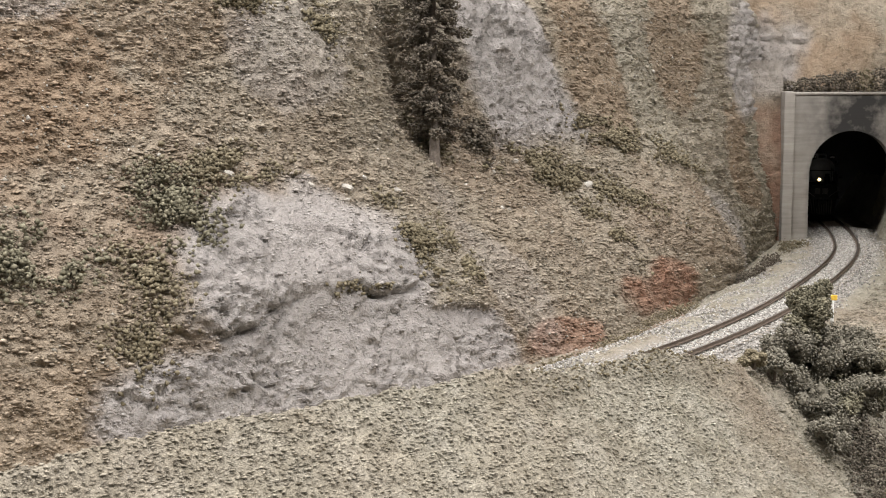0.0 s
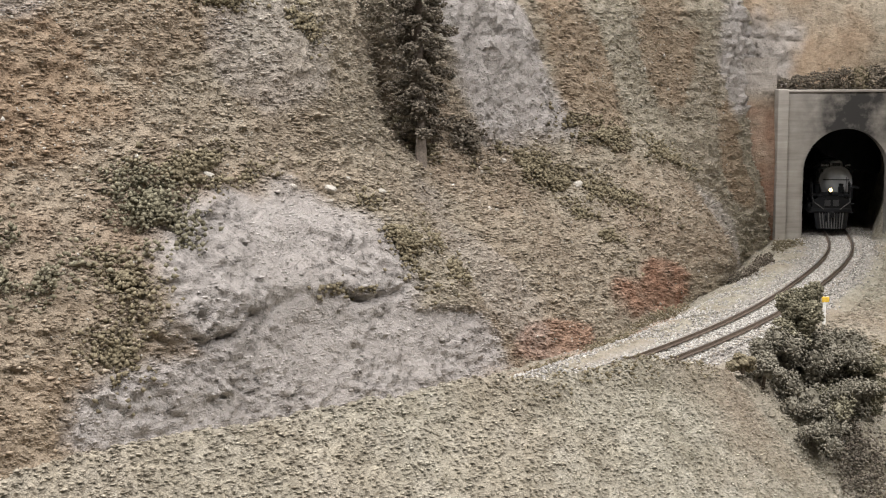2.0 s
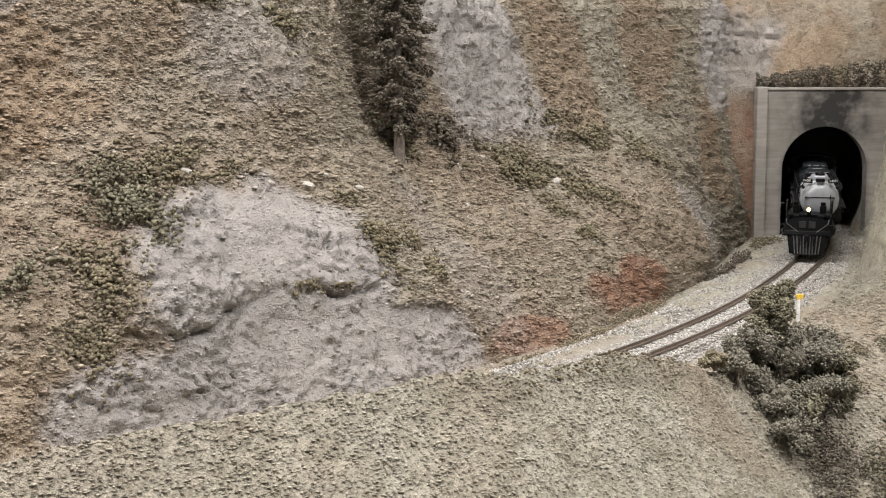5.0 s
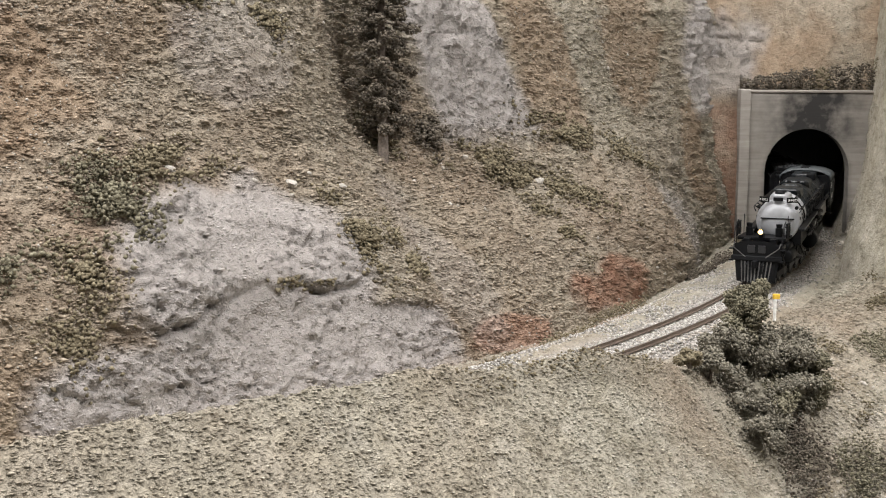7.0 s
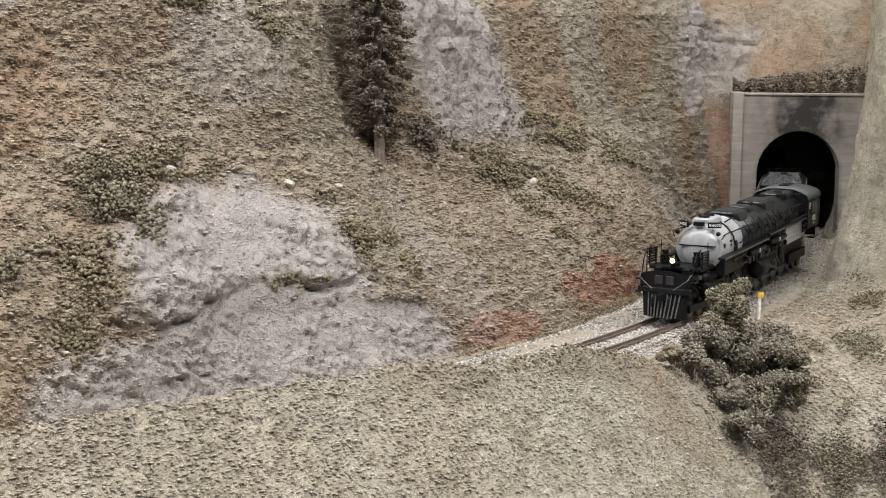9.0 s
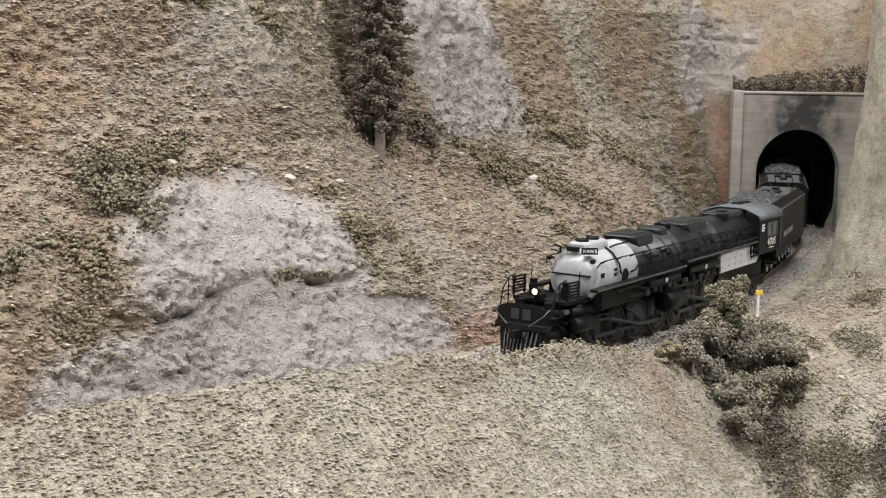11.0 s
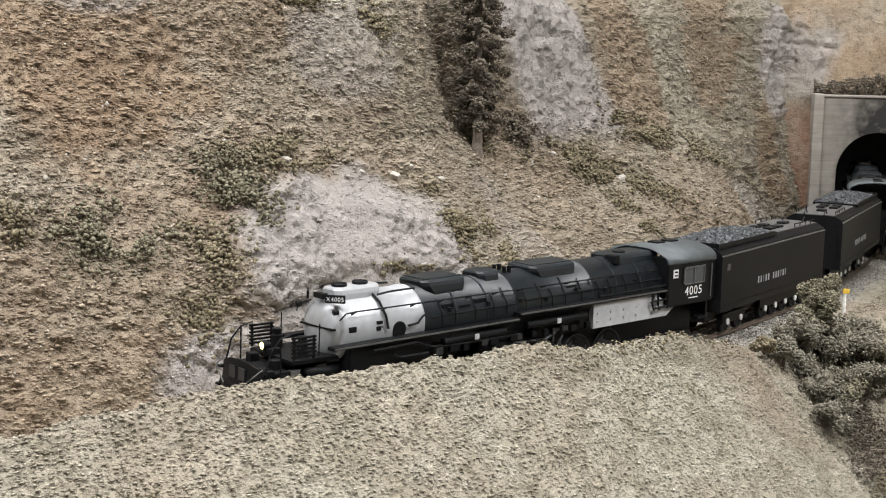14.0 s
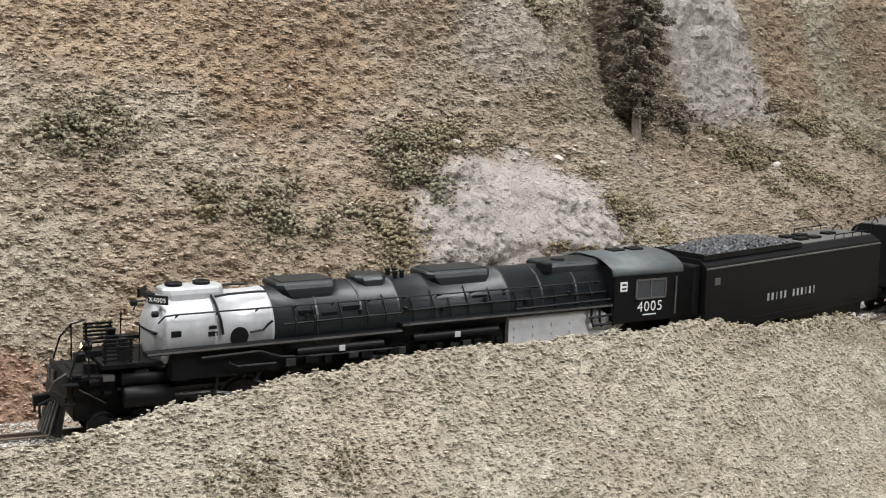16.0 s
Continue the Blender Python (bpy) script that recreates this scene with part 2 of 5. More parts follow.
def prism(bm, outline, axis, lo, hi):
    """Extrudes a closed outline (pairs) along an axis from lo to hi."""
    def at(p, w):
        return {"x": (w, p[0], p[1]), "y": (p[0], w, p[1]), "z": (p[0], p[1], w)}[axis]
    a = [bm.verts.new(at(p, lo)) for p in outline]
    b = [bm.verts.new(at(p, hi)) for p in outline]
    bm.faces.new(a[::-1])
    bm.faces.new(b)
    for i in range(len(a)):
        j = (i + 1) % len(a)
        bm.faces.new((a[i], a[j], b[j], b[i]))
    bmesh.ops.recalc_face_normals(bm, faces=bm.faces[:])
    return bm


def tube(bm, points, radius, sides=6):
    """A round bar through the points."""
    pts = [Vector(p) for p in points]
    rings = []
    for i, p in enumerate(pts):
        d = (pts[min(i + 1, len(pts) - 1)] - pts[max(i - 1, 0)]).normalized()
        u = d.cross(Vector((0, 0, 1)) if abs(d.z) < 0.9 else Vector((1, 0, 0))).normalized()
        v = d.cross(u)
        r = radius[i] if isinstance(radius, (list, tuple)) else radius
        rings.append([bm.verts.new(p + (u * math.cos(k * math.tau / sides) + v * math.sin(k * math.tau / sides)) * r) for k in range(sides)])
    for a, b in zip(rings, rings[1:]):
        for k in range(sides):
            bm.faces.new((a[k], a[(k + 1) % sides], b[(k + 1) % sides], b[k]))
    bm.faces.new(rings[0])
    bm.faces.new(rings[-1][::-1])
    return bm


def lathe(bm, profile, axis="x", sides=32, centre=(0, 0, 0), squash=1.0):
    """Turns (along, radius) pairs about an axis through the centre."""
    cx, cy, cz = centre
    rings = []
    for w, r in profile:
        ring = []
        for k in range(sides):
            c, s = math.cos(k * math.tau / sides) * r, math.sin(k * math.tau / sides) * r
            p = {"x": (cx + w, cy + c, cz + s * squash), "y": (cx + c, cy + w, cz + s), "z": (cx + c, cy + s, cz + w)}[axis]
            ring.append(bm.verts.new(p))
        rings.append(ring)
    for a, b in zip(rings, rings[1:]):
        for k in range(sides):
            bm.faces.new((a[k], a[(k + 1) % sides], b[(k + 1) % sides], b[k]))
    bm.faces.new(rings[0])
    bm.faces.new(rings[-1])
    bmesh.ops.recalc_face_normals(bm, faces=bm.faces[:])
    return bm


def lattice(i, j, k, seed):
    h = (i * 374761393 + j * 668265263 + k * 1274126177 + seed * 974634777) & 0xFFFFFFFF
    h = ((h ^ (h >> 13)) * 1274126177) & 0xFFFFFFFF
    return ((h ^ (h >> 16)) & 0xFFFF) / 65535.0


def vnoise(p, scale, seed=0):
    """Smooth value noise, 0 to 1, at an array of points."""
    q = np.asarray(p) * scale
    f = np.floor(q)
    i, t = f.astype(np.int64), q - f
    t = t * t * (3 - 2 * t)
    out = 0
    for dx in (0, 1):
        for dy in (0, 1):
            for dz in (0, 1):
                w = (t[:, 0] if dx else 1 - t[:, 0]) * (t[:, 1] if dy else 1 - t[:, 1]) * (t[:, 2] if dz else 1 - t[:, 2])
                out = out + w * lattice(i[:, 0] + dx, i[:, 1] + dy, i[:, 2] + dz, seed)
    return out


def fbm(p, scale, octaves=4, gain=0.5, seed=0):
    out, amp, tot = 0, 1.0, 0.0
    for o in range(octaves):
        out = out + amp * vnoise(p, scale * 2.03**o, seed + o)
        tot += amp
        amp *= gain
    return out / tot


def cells(p, scale, seed=0):
    """Distance to the nearest of scattered points and that point's own random number: facets and cracks."""
    q = np.asarray(p) * scale
    f = np.floor(q).astype(np.int64)
    best, second, who = np.full(len(q), 9.0), np.full(len(q), 9.0), np.zeros(len(q))
    for dx in (-1, 0, 1):
        for dy in (-1, 0, 1):
            for dz in (-1, 0, 1):
                i, j, k = f[:, 0] + dx, f[:, 1] + dy, f[:, 2] + dz
                c = np.stack([i + lattice(i, j, k, seed), j + lattice(i, j, k, seed + 1), k + lattice(i, j, k, seed + 2)], -1)
                d = np.linalg.norm(q - c, axis=1)
                near = d < best
                second = np.where(near, best, np.minimum(second, d))
                who = np.where(near, lattice(i, j, k, seed + 3), who)
                best = np.where(near, d, best)
    return best, second, who


def slabs(p, scale, seed=0):
    """Angular broken faces: each cell is a plane with its own random tilt and step."""
    q = np.asarray(p) * scale
    f = np.floor(q).astype(np.int64)
    best, out = np.full(len(q), 9.0), np.zeros(len(q))
    for dx in (-1, 0, 1):
        for dy in (-1, 0, 1):
            for dz in (-1, 0, 1):
                i, j, k = f[:, 0] + dx, f[:, 1] + dy, f[:, 2] + dz
                off = q - np.stack([i + lattice(i, j, k, seed), j + lattice(i, j, k, seed + 1), k + lattice(i, j, k, seed + 2)], -1)
                d = (off**2).sum(1)
                tilt = (lattice(i, j, k, seed + 4) - 0.5) * off[:, 0] + (lattice(i, j, k, seed + 5) - 0.5) * off[:, 1] + (lattice(i, j, k, seed + 6) - 0.5) * off[:, 2] * 1.5
                near = d < best
                out = np.where(near, tilt * 1.6 + (lattice(i, j, k, seed + 3) - 0.5) * 0.6, out)
                best = np.where(near, d, best)
    return out


def smooth(x, lo, hi):
    t = np.clip((np.asarray(x, float) - lo) / (hi - lo), 0, 1)
    return t * t * (3 - 2 * t)


def grid_faces(nu, nv):
    i = np.arange(nu - 1)[:, None] * nv + np.arange(nv - 1)[None, :]
    return np.stack([i, i + nv, i + nv + 1, i + 1], -1).reshape(-1, 4)


# ---------------------------------------------------------------- the plan
# The line is one curve about CENTRE; a place is given by its angle on it, d (towards the hill) and height over the railhead.
CENTRE, RADIUS = (-1.0862, 0.2688), 1.1280


def place(a, d, z):
    a = np.radians(np.asarray(a, float))
    r = RADIUS - np.asarray(d, float)
    return np.stack(np.broadcast_arrays(CENTRE[0] + r * np.cos(a), CENTRE[1] + r * np.sin(a), np.asarray(z, float)), -1)


def track_d(a):
    return 0.009 - 0.008 * smooth(a, -24, -12)


# How far the hillside stands behind the line, by angle and height.
HILL_Z = [-0.03, 0.0, 0.03, 0.06, 0.09, 0.13, 0.17]
HILL = {
    -78: [0.14, 0.15, 0.165, 0.185, 0.21, 0.24, 0.27],
    -50: [0.14, 0.155, 0.172, 0.193, 0.217, 0.245, 0.27],
    -44: [0.138, 0.146, 0.155, 0.190, 0.215, 0.240, 0.262],
    -39: [0.138, 0.150, 0.163, 0.186, 0.208, 0.226, 0.243],
    -35: [0.125, 0.140, 0.160, 0.183, 0.205, 0.220, 0.235],
    -30: [0.105, 0.125, 0.150, 0.180, 0.205, 0.218, 0.228],
    -26: [0.098, 0.115, 0.140, 0.168, 0.185, 0.200, 0.210],
    -22.5: [0.092, 0.100, 0.118, 0.160, 0.178, 0.190, 0.200],
    -19: [0.085, 0.090, 0.104, 0.118, 0.136, 0.160, 0.180],
    -15: [0.070, 0.075, 0.085, 0.100, 0.120, 0.130, 0.140],
    -11.5: [0.055, 0.057, 0.062, 0.072, 0.075, 0.078, 0.085],
    -7: [0.050, 0.050, 0.052, 0.055, 0.058, 0.060, 0.070],
}


def hill_d(a, z):
    keys = np.arange(-84, 0, 0.25)
    raw = np.array([[np.interp(k, sorted(HILL), [HILL[q][c] for q in sorted(HILL)]) for c in range(len(HILL_Z))] for k in keys])
    kern = np.exp(-0.5 * (np.arange(-16, 17) * 0.25 / 1.3) ** 2)
    kern /= kern.sum()
    padded = np.pad(raw, ((16, 16), (0, 0)), mode="edge")
    cols = np.stack([np.convolve(padded[:, c], kern, mode="valid") for c in range(len(HILL_Z))], -1)
    a, z = np.asarray(a, float), np.asarray(z, float)
    out = np.zeros(np.broadcast(a, z).shape)
    zi = np.clip(np.interp(z, HILL_Z, range(len(HILL_Z))), 0, len(HILL_Z) - 1.001)
    ai = np.clip(np.interp(a, keys, range(len(keys))), 0, len(keys) - 1.001)
    i, j = ai.astype(int), zi.astype(int)
    u, v = ai - i, zi - j
    out = (cols[i, j] * (1 - u) + cols[i + 1, j] * u) * (1 - v) + (cols[i, j + 1] * (1 - u) + cols[i + 1, j + 1] * u) * v
    return out + np.maximum(z - 0.17, 0) * 0.75


def blob(a, z, a0, z0, da, dz, wob=0.0):
    """A soft-edged patch on the hillside, 0 to 1."""
    return 1 - smooth(np.hypot((a - a0) / da, (z - z0) / dz) + wob, 0.8, 1.12)


CREST_A = [-62, -58, -56, -54, -50, -45, -43, -40, -38, -36.3]
CREST_Z = [0.002, 0.012, 0.0215, 0.0275, 0.0318, 0.031, 0.0245, 0.0215, 0.0125, 0.004]


def ground_z(a, d):
    """The ground beside the line: trackbed, dip before the hill, the foreground berm, the gully and the talus."""
    a, d = np.broadcast_arrays(np.asarray(a, float), np.asarray(d, float))
    z = -0.0045 - 0.024 * smooth(d, 0.035, 0.11)
    out = -d - 0.022
    crest = np.interp(a, CREST_A, CREST_Z)
    rise = -0.0045 + (crest + 0.0045) * smooth(out, 0.0, 0.018)
    rise = rise - np.maximum(out - 0.018, 0) * 0.92 - 0.004 * smooth(out, 0.012, 0.03)
    k = np.interp(a, [-35.9, -34.8, -32.8, -30.5, -27, -24, -21, -16, -8], [-1.45, -1.5, -1.0, -0.5, -0.15, 0.28, 0.65, 1.1, 1.6])
    open_ = np.minimum(-0.006 + k * np.maximum(out - 0.012, 0), 0.18)
    side = smooth(a, -36.5, -36.15)
    outer = rise * (1 - side) + open_ * side
    z = np.where(d < -0.022, outer, z)
    return np.clip(z, -0.35, 0.4)


# ---------------------------------------------------------------- terrain
SURFACE = {}


def joints(u, z, p):
    """Open joints between rough courses of rock, 0 to 1."""
    u = u + 0.006 * (fbm(p, 60, 3, 0.5, 141) - 0.5)
    z = z + 0.010 * (fbm(p, 40, 3, 0.5, 142) - 0.5)
    row = np.floor(z / 0.0125)
    across = np.abs((u / 0.021 + 0.5 * (row % 2) + 0.17 * np.sin(row * 5.1)) % 1 - 0.5) * 2
    along = np.abs((z / 0.0125) % 1 - 0.5) * 2
    gap = np.maximum(smooth(along, 0.74, 0.96), smooth(across, 0.87, 0.98))
    return gap * smooth(fbm(p, 70, 2, 0.5, 143), 0.32, 0.5)


def hillside():
    na, nz = 900, 270
    a = np.linspace(-76, -7.2, na)
    z = np.linspace(-0.034, 0.30, nz)
    A, Z = [g.ravel() for g in np.meshgrid(a, z, indexing="ij")]
    P = place(A, hill_d(A, Z), Z)
    wob = (fbm(P, 26, 4, 0.55, 5) - 0.5) * 0.9
    rock = np.maximum.reduce([
        blob(A, Z, -40.0, 0.018, 4.6, 0.055, wob), blob(A, Z, -43.5, -0.015, 4.2, 0.026, wob), blob(A, Z, -36.5, -0.012, 3.8, 0.024, wob),
        (1 - smooth(np.maximum(np.abs(A + 24.5 + 6 * (Z - 0.13)) / 2.8, np.abs(Z - 0.155) / 0.07) + wob * 0.3, 0.85, 1.1)), blob(A, Z, -36.8, 0.142, 2.4, 0.028, wob * 1.6) * 0.42,
        blob(A, Z, -46.5, 0.175, 2.5, 0.018, wob) * 0.5, blob(A, Z, -9.9, 0.132, 2.7, 0.046, wob),
        blob(A, Z, -16.0, 0.012, 2.2, 0.042, wob) * 0.55, blob(A, Z, -31.5, 0.02, 1.5, 0.05, wob * 1.5) * 0.3])
    red = np.maximum.reduce([blob(A, Z, -23.9, -0.010, 2.3, 0.019, wob * 1.6) * np.clip(1.7 * fbm(P, 45, 3, 0.55, 77), 0, 0.95), blob(A, Z, -30.6, -0.020, 1.9, 0.010, wob * 1.4) * 0.75,
                             blob(A, Z, -8.7, 0.05, 1.3, 0.05, wob) * 0.8, blob(A, Z, -59, -0.015, 4, 0.02, wob) * 0.7])
    ochre = np.maximum.reduce([blob(A, Z, -47.5, 0.13, 4.2, 0.045, wob * 1.4) * 0.8, blob(A, Z, -51, 0.02, 4.5, 0.035, wob * 2) * 0.25,
                               blob(A, Z, -20.2, 0.14, 1.7, 0.08, wob * 2.2) * np.clip(1.1 * fbm(P, 30, 3, 0.5, 78), 0, 0.6), blob(A, Z, -14.6, 0.142, 1.9, 0.045, wob * 2.4) * np.clip(1.1 * fbm(P, 30, 3, 0.5, 79), 0, 0.55), blob(A, Z, -12.0, 0.07, 0.8, 0.05, wob * 2) * 0.6, blob(A, Z, -53, 0.16, 5, 0.05, wob) * 0.75, blob(A, Z, -43, 0.17, 5, 0.04, wob * 1.5) * 0.45, blob(A, Z, -50, -0.01, 3.2, 0.03, wob * 1.6) * 0.45])
    grass = np.clip(0.05 + 1.3 * (fbm(P, 12, 4, 0.55, 31) - 0.37), 0, 1)
    # sage band; towards the portal more pale turf, standing in for missing light
    grass = np.maximum(grass, np.maximum(blob(A, Z, -17.2, 0.12, 2.2, 0.09, wob * 2.0) * 0.7, 0.6 * smooth(A, -19.5, -15.5)))
    # relief: broad swells, gullies down the slope, facets and ledges in the rock, foam grain
    swell = (fbm(P, 11, 3, 0.5, 2) - 0.5) * 0.018
    gully = (fbm(np.stack([A * 0.35, Z * 4, 0 * A], -1), 1.0, 3, 0.5, 8) - 0.5) * 0.022
    tall = P * np.array([1, 1, 1.3])
    chips = smooth(fbm(P, 34, 3, 0.5, 95), 0.40, 0.52)
    cliff = smooth(A, -30, -28) * smooth(Z, 0.06, 0.09)
    calm = slabs(tall, 34, 3) * 0.0018 + slabs(tall, 110, 9) * 0.0024 * chips + slabs(tall, 240, 29) * 0.0030 * (0.2 + 0.8 * chips) + (fbm(P, 30, 3, 0.5, 91) - 0.5) * 0.003
    rugged = slabs(P * np.array([1.2, 1.2, 0.55]), 70, 13) * 0.0050 + slabs(P * np.array([1, 1, 0.7]), 200, 19) * 0.0030
    facet = calm * (1 - cliff) + rugged * cliff
    ledge = 0.002 * smooth(np.sin(Z * 150 + 5 * (fbm(P, 14, 3, 0.5, 12) - 0.5)), 0.0, 0.9)
    grain = (fbm(P, 420, 2, 0.5, 20) - 0.5) * 0.003 + (fbm(P * np.array([1, 1, 1.7]), 170, 2, 0.5, 24) - 0.5) * 0.0056
    off = swell + gully * (1 - 0.7 * rock) * (1 - 0.7 * smooth(A, -23, -19)) + rock * (facet + ledge * 0.35) + grain * (1 - 0.75 * rock)
    # the overhanging crack across the big outcrop, and its lower shelf
    crack = 0.022 + 0.03 * (fbm(np.stack([A, 0 * A, 0 * A], -1), 0.55, 3, 0.6, 40) - 0.5) + 0.0006 * (A + 40)
    face = smooth(A, -46, -44.3) * (1 - smooth(A, -36, -35))
    broken = smooth(fbm(P, 38, 3, 0.5, 44), 0.42, 0.58)
    off += face * (0.0028 * smooth(Z, crack, crack + 0.006) * (1 - smooth(Z, 0.04, 0.075)) - 0.0055 * broken * np.exp(-(((Z - crack) / 0.0016) ** 2)))
    # the jointed blocks of the outcrop beside the portal
    off -= 0.0036 * joints(A * 0.0187, Z, P) * blob(A, Z, -9.9, 0.132, 2.7, 0.046, wob)
    # the nose of the spur by the portal and the recess behind it
    off += 0.020 * np.exp(-(((A + 18.8) / 2.4) ** 2)) * np.exp(-(((Z - 0.01) / 0.042) ** 2)) - 0.006 * np.exp(-(((A + 13.2) / 1.5) ** 2)) * (1 - smooth(Z, 0.03, 0.09))
    # the hollow at the tree and the ravine beside the cliff
    off -= 0.016 * np.exp(-(((A + 30.3) / 1.3) ** 2)) * smooth(Z, 0.06, 0.12)
    P = place(A, hill_d(A, Z) - off, Z + 0.25 * off * rock)
    SURFACE["hill"] = (a, z, P.reshape(na, nz, 3), rock.reshape(na, nz))
    SURFACE["hill_paint"] = [v.reshape(na, nz) for v in (rock, red, ochre, grass * (1 - 0.7 * ochre))]
    ob = arrays_object("hillside", P, grid_faces(na, nz)[:, ::-1], GROUND)
    for n, v in (("rock", rock), ("red", red), ("ochre", ochre), ("grass", grass * (1 - 0.7 * ochre))):
        paint(ob, n, v)
    tagged(ob, "tan and olive model hillside with grey plaster rock outcrops", "hillside", kind="structure")
    return ob


def ground():
    a = np.concatenate([np.linspace(-76, -37, 330), np.linspace(-36.9, -35.6, 40), np.linspace(-35.5, 2, 280)])
    d = np.concatenate([np.linspace(0.18, -0.022, 100), np.linspace(-0.0235, -0.16, 110), np.linspace(-0.165, -0.62, 60)])
    A, Dd = [g.ravel() for g in np.meshgrid(a, d, indexing="ij")]
    Z = ground_z(A, Dd)
    P = place(A, Dd, Z)
    bed = 1 - smooth(np.abs(Dd - track_d(A)), 0.018, 0.03)
    rough_ = (fbm(P, 40, 3, 0.5, 51) - 0.5) * 0.006 + (fbm(P, 330, 2, 0.5, 52) - 0.5) * 0.0035
    P[:, 2] += rough_ * (1 - bed)
    wob = (fbm(P, 30, 4, 0.5, 55) - 0.5)
    grass = np.clip(0.75 + 1.2 * (fbm(P, 16, 3, 0.5, 57) - 0.5), 0, 1)
    red = np.maximum(blob(A, Dd, -30, 0.085, 5, 0.03, wob) * 0.5, blob(A, Dd, -60, 0.09, 6, 0.06, wob) * 0.6)
    SURFACE["ground"] = (a, d, P.reshape(len(a), len(d), 3))
    SURFACE["ground_paint"] = [v.reshape(len(a), len(d)) for v in (0 * A, red, 0 * A, grass)]
    ob = arrays_object("ground", P, grid_faces(len(a), len(d)), GROUND)
    rock = np.maximum(bed * 0.75, smooth(A, -23, -15) * smooth(-Dd, 0.02, 0.05) * 0.7)
    for n, v in (("rock", rock), ("red", red), ("ochre", 0 * A), ("grass", grass)):
        paint(ob, n, v)
    tagged(ob, "pale olive turf ground with ballasted trackbed and berm", "ground", kind="structure")
    return ob


def spur():
    """The steep pale wall of the cutting on the outer side of the portal."""
    na, nz = 150, 150
    a, z = np.linspace(-27, -4, na), np.linspace(-0.06, 0.21, nz)
    A, Z = [g.ravel() for g in np.meshgrid(a, z, indexing="ij")]
    base = np.interp(A, [-27, -23, -20.2, -18, -15, -10.5, -4], [-0.16, -0.058, -0.0275, -0.0245, -0.0255, -0.0295, -0.032])
    D0 = base - 0.26 * np.minimum(Z + 0.02, 0.06) - 0.12 * np.maximum(Z - 0.04, 0)
    P = place(A, D0, Z)
    off = (fbm(P, 18, 4, 0.5, 71) - 0.5) * 0.010 + (fbm(P, 200, 3, 0.5, 72) - 0.5) * 0.002
    near, second, who = cells(P, 70, 74)
    off += (who - 0.5) * 0.001
    P = place(A, D0 + off, Z)
    ob = arrays_object("cutting_wall", P, grid_faces(na, nz), PALE_PLASTER)
    wob = fbm(P, 30, 3, 0.5, 75)
    for n, v in (("rock", 0.2 * smooth(wob, 0.4, 0.65)), ("red", 0 * A), ("ochre", 0.1 * wob), ("grass", 0.85 + 0.3 * wob)):
        paint(ob, n, v)
    SURFACE["spur"] = (P, [0.22 * smooth(wob, 0.45, 0.65), 0 * A, 0.1 * wob, 0.85 + 0.3 * wob])
    tagged(ob, "pale plaster cutting wall beside the tunnel portal", "rock wall", kind="structure")


def slope_over_portal():
    nx, nz = 170, 110
    x, z = np.linspace(-0.055, 0.30, nx), np.linspace(0.098, 0.36, nz)
    X, Z = [g.ravel() for g in np.meshgrid(x, z, indexing="ij")]
    Y = 0.096 + (Z - 0.1) * 0.45 + 0 * X
    P = np.stack([X, Y, Z], -1)
    strata = (1 - smooth(np.hypot((X + 0.03) / 0.034, (Z - 0.135) / 0.042) + (fbm(P, 45, 3, 0.5, 83) - 0.5), 0.6, 1.1)) * 0.8
    P[:, 1] += (fbm(P, 25, 3, 0.5, 81) - 0.5) * 0.012 + (fbm(P, 350, 2, 0.5, 82) - 0.5) * 0.003
    P[:, 1] -= strata * (slabs(P * np.array([0.7, 1, 2.6]), 60, 86) * 0.006 + slabs(P * np.array([1, 1, 2]), 170, 88) * 0.003)
    P[:, 1] += strata * 0.0036 * joints(X, Z, P)
    ob = arrays_object("slope_over_portal", P, grid_faces(nx, nz)[:, ::-1], GROUND)
    wob = fbm(P, 30, 3, 0.5, 85)
    for n, v in (("rock", strata), ("red", 0 * X), ("ochre", 0.8 * smooth(wob, 0.3, 0.6)), ("grass", 0.3 * wob)):
        paint(ob, n, v)
    SURFACE["crest"] = (P, [strata, 0 * X, 0.6 * smooth(wob, 0.35, 0.6), 0.5 * wob])
    tagged(ob, "ochre slope over the tunnel portal", "hillside", kind="structure")


def portal_backfill():
    """Red-stained plaster between the hillside and the portal's flank."""
    nx, nz = 50, 90
    x, z = np.linspace(-0.075, PX0 + 0.001, nx), np.linspace(-0.035, 0.135, nz)
    X, Z = [g.ravel() for g in np.meshgrid(x, z, indexing="ij")]
    P = np.stack([X, 0.083 + (Z - 0.1) * 0.06 + 0 * X, Z], -1)
    P[:, 1] += (fbm(P, 40, 3, 0.5, 61) - 0.5) * 0.008 + (fbm(P, 300, 2, 0.5, 62) - 0.5) * 0.002
    ob = arrays_object("portal_backfill", P, grid_faces(nx, nz)[:, ::-1], GROUND)
    w = fbm(P, 35, 3, 0.5, 65)
    for n, v in (("rock", 0.7 * smooth(Z, 0.098, 0.115)), ("red", 0.9 * smooth(w + 0.3 * (X + 0.05) / 0.03, 0.3, 0.7) * (1 - smooth(Z, 0.085, 0.11))), ("ochre", 0.25 + 0 * X), ("grass", 0.4 + 0 * X)):
        paint(ob, n, v)
    tagged(ob, "red-stained plaster infill beside the portal", "rock wall", kind="structure")


PX0, PX1, PY, PTOP = -0.0246, 0.0792, 0.074, 0.1097
HILLSIDE = hillside()
GROUND_OB = ground()
spur()
slope_over_portal()
portal_backfill()


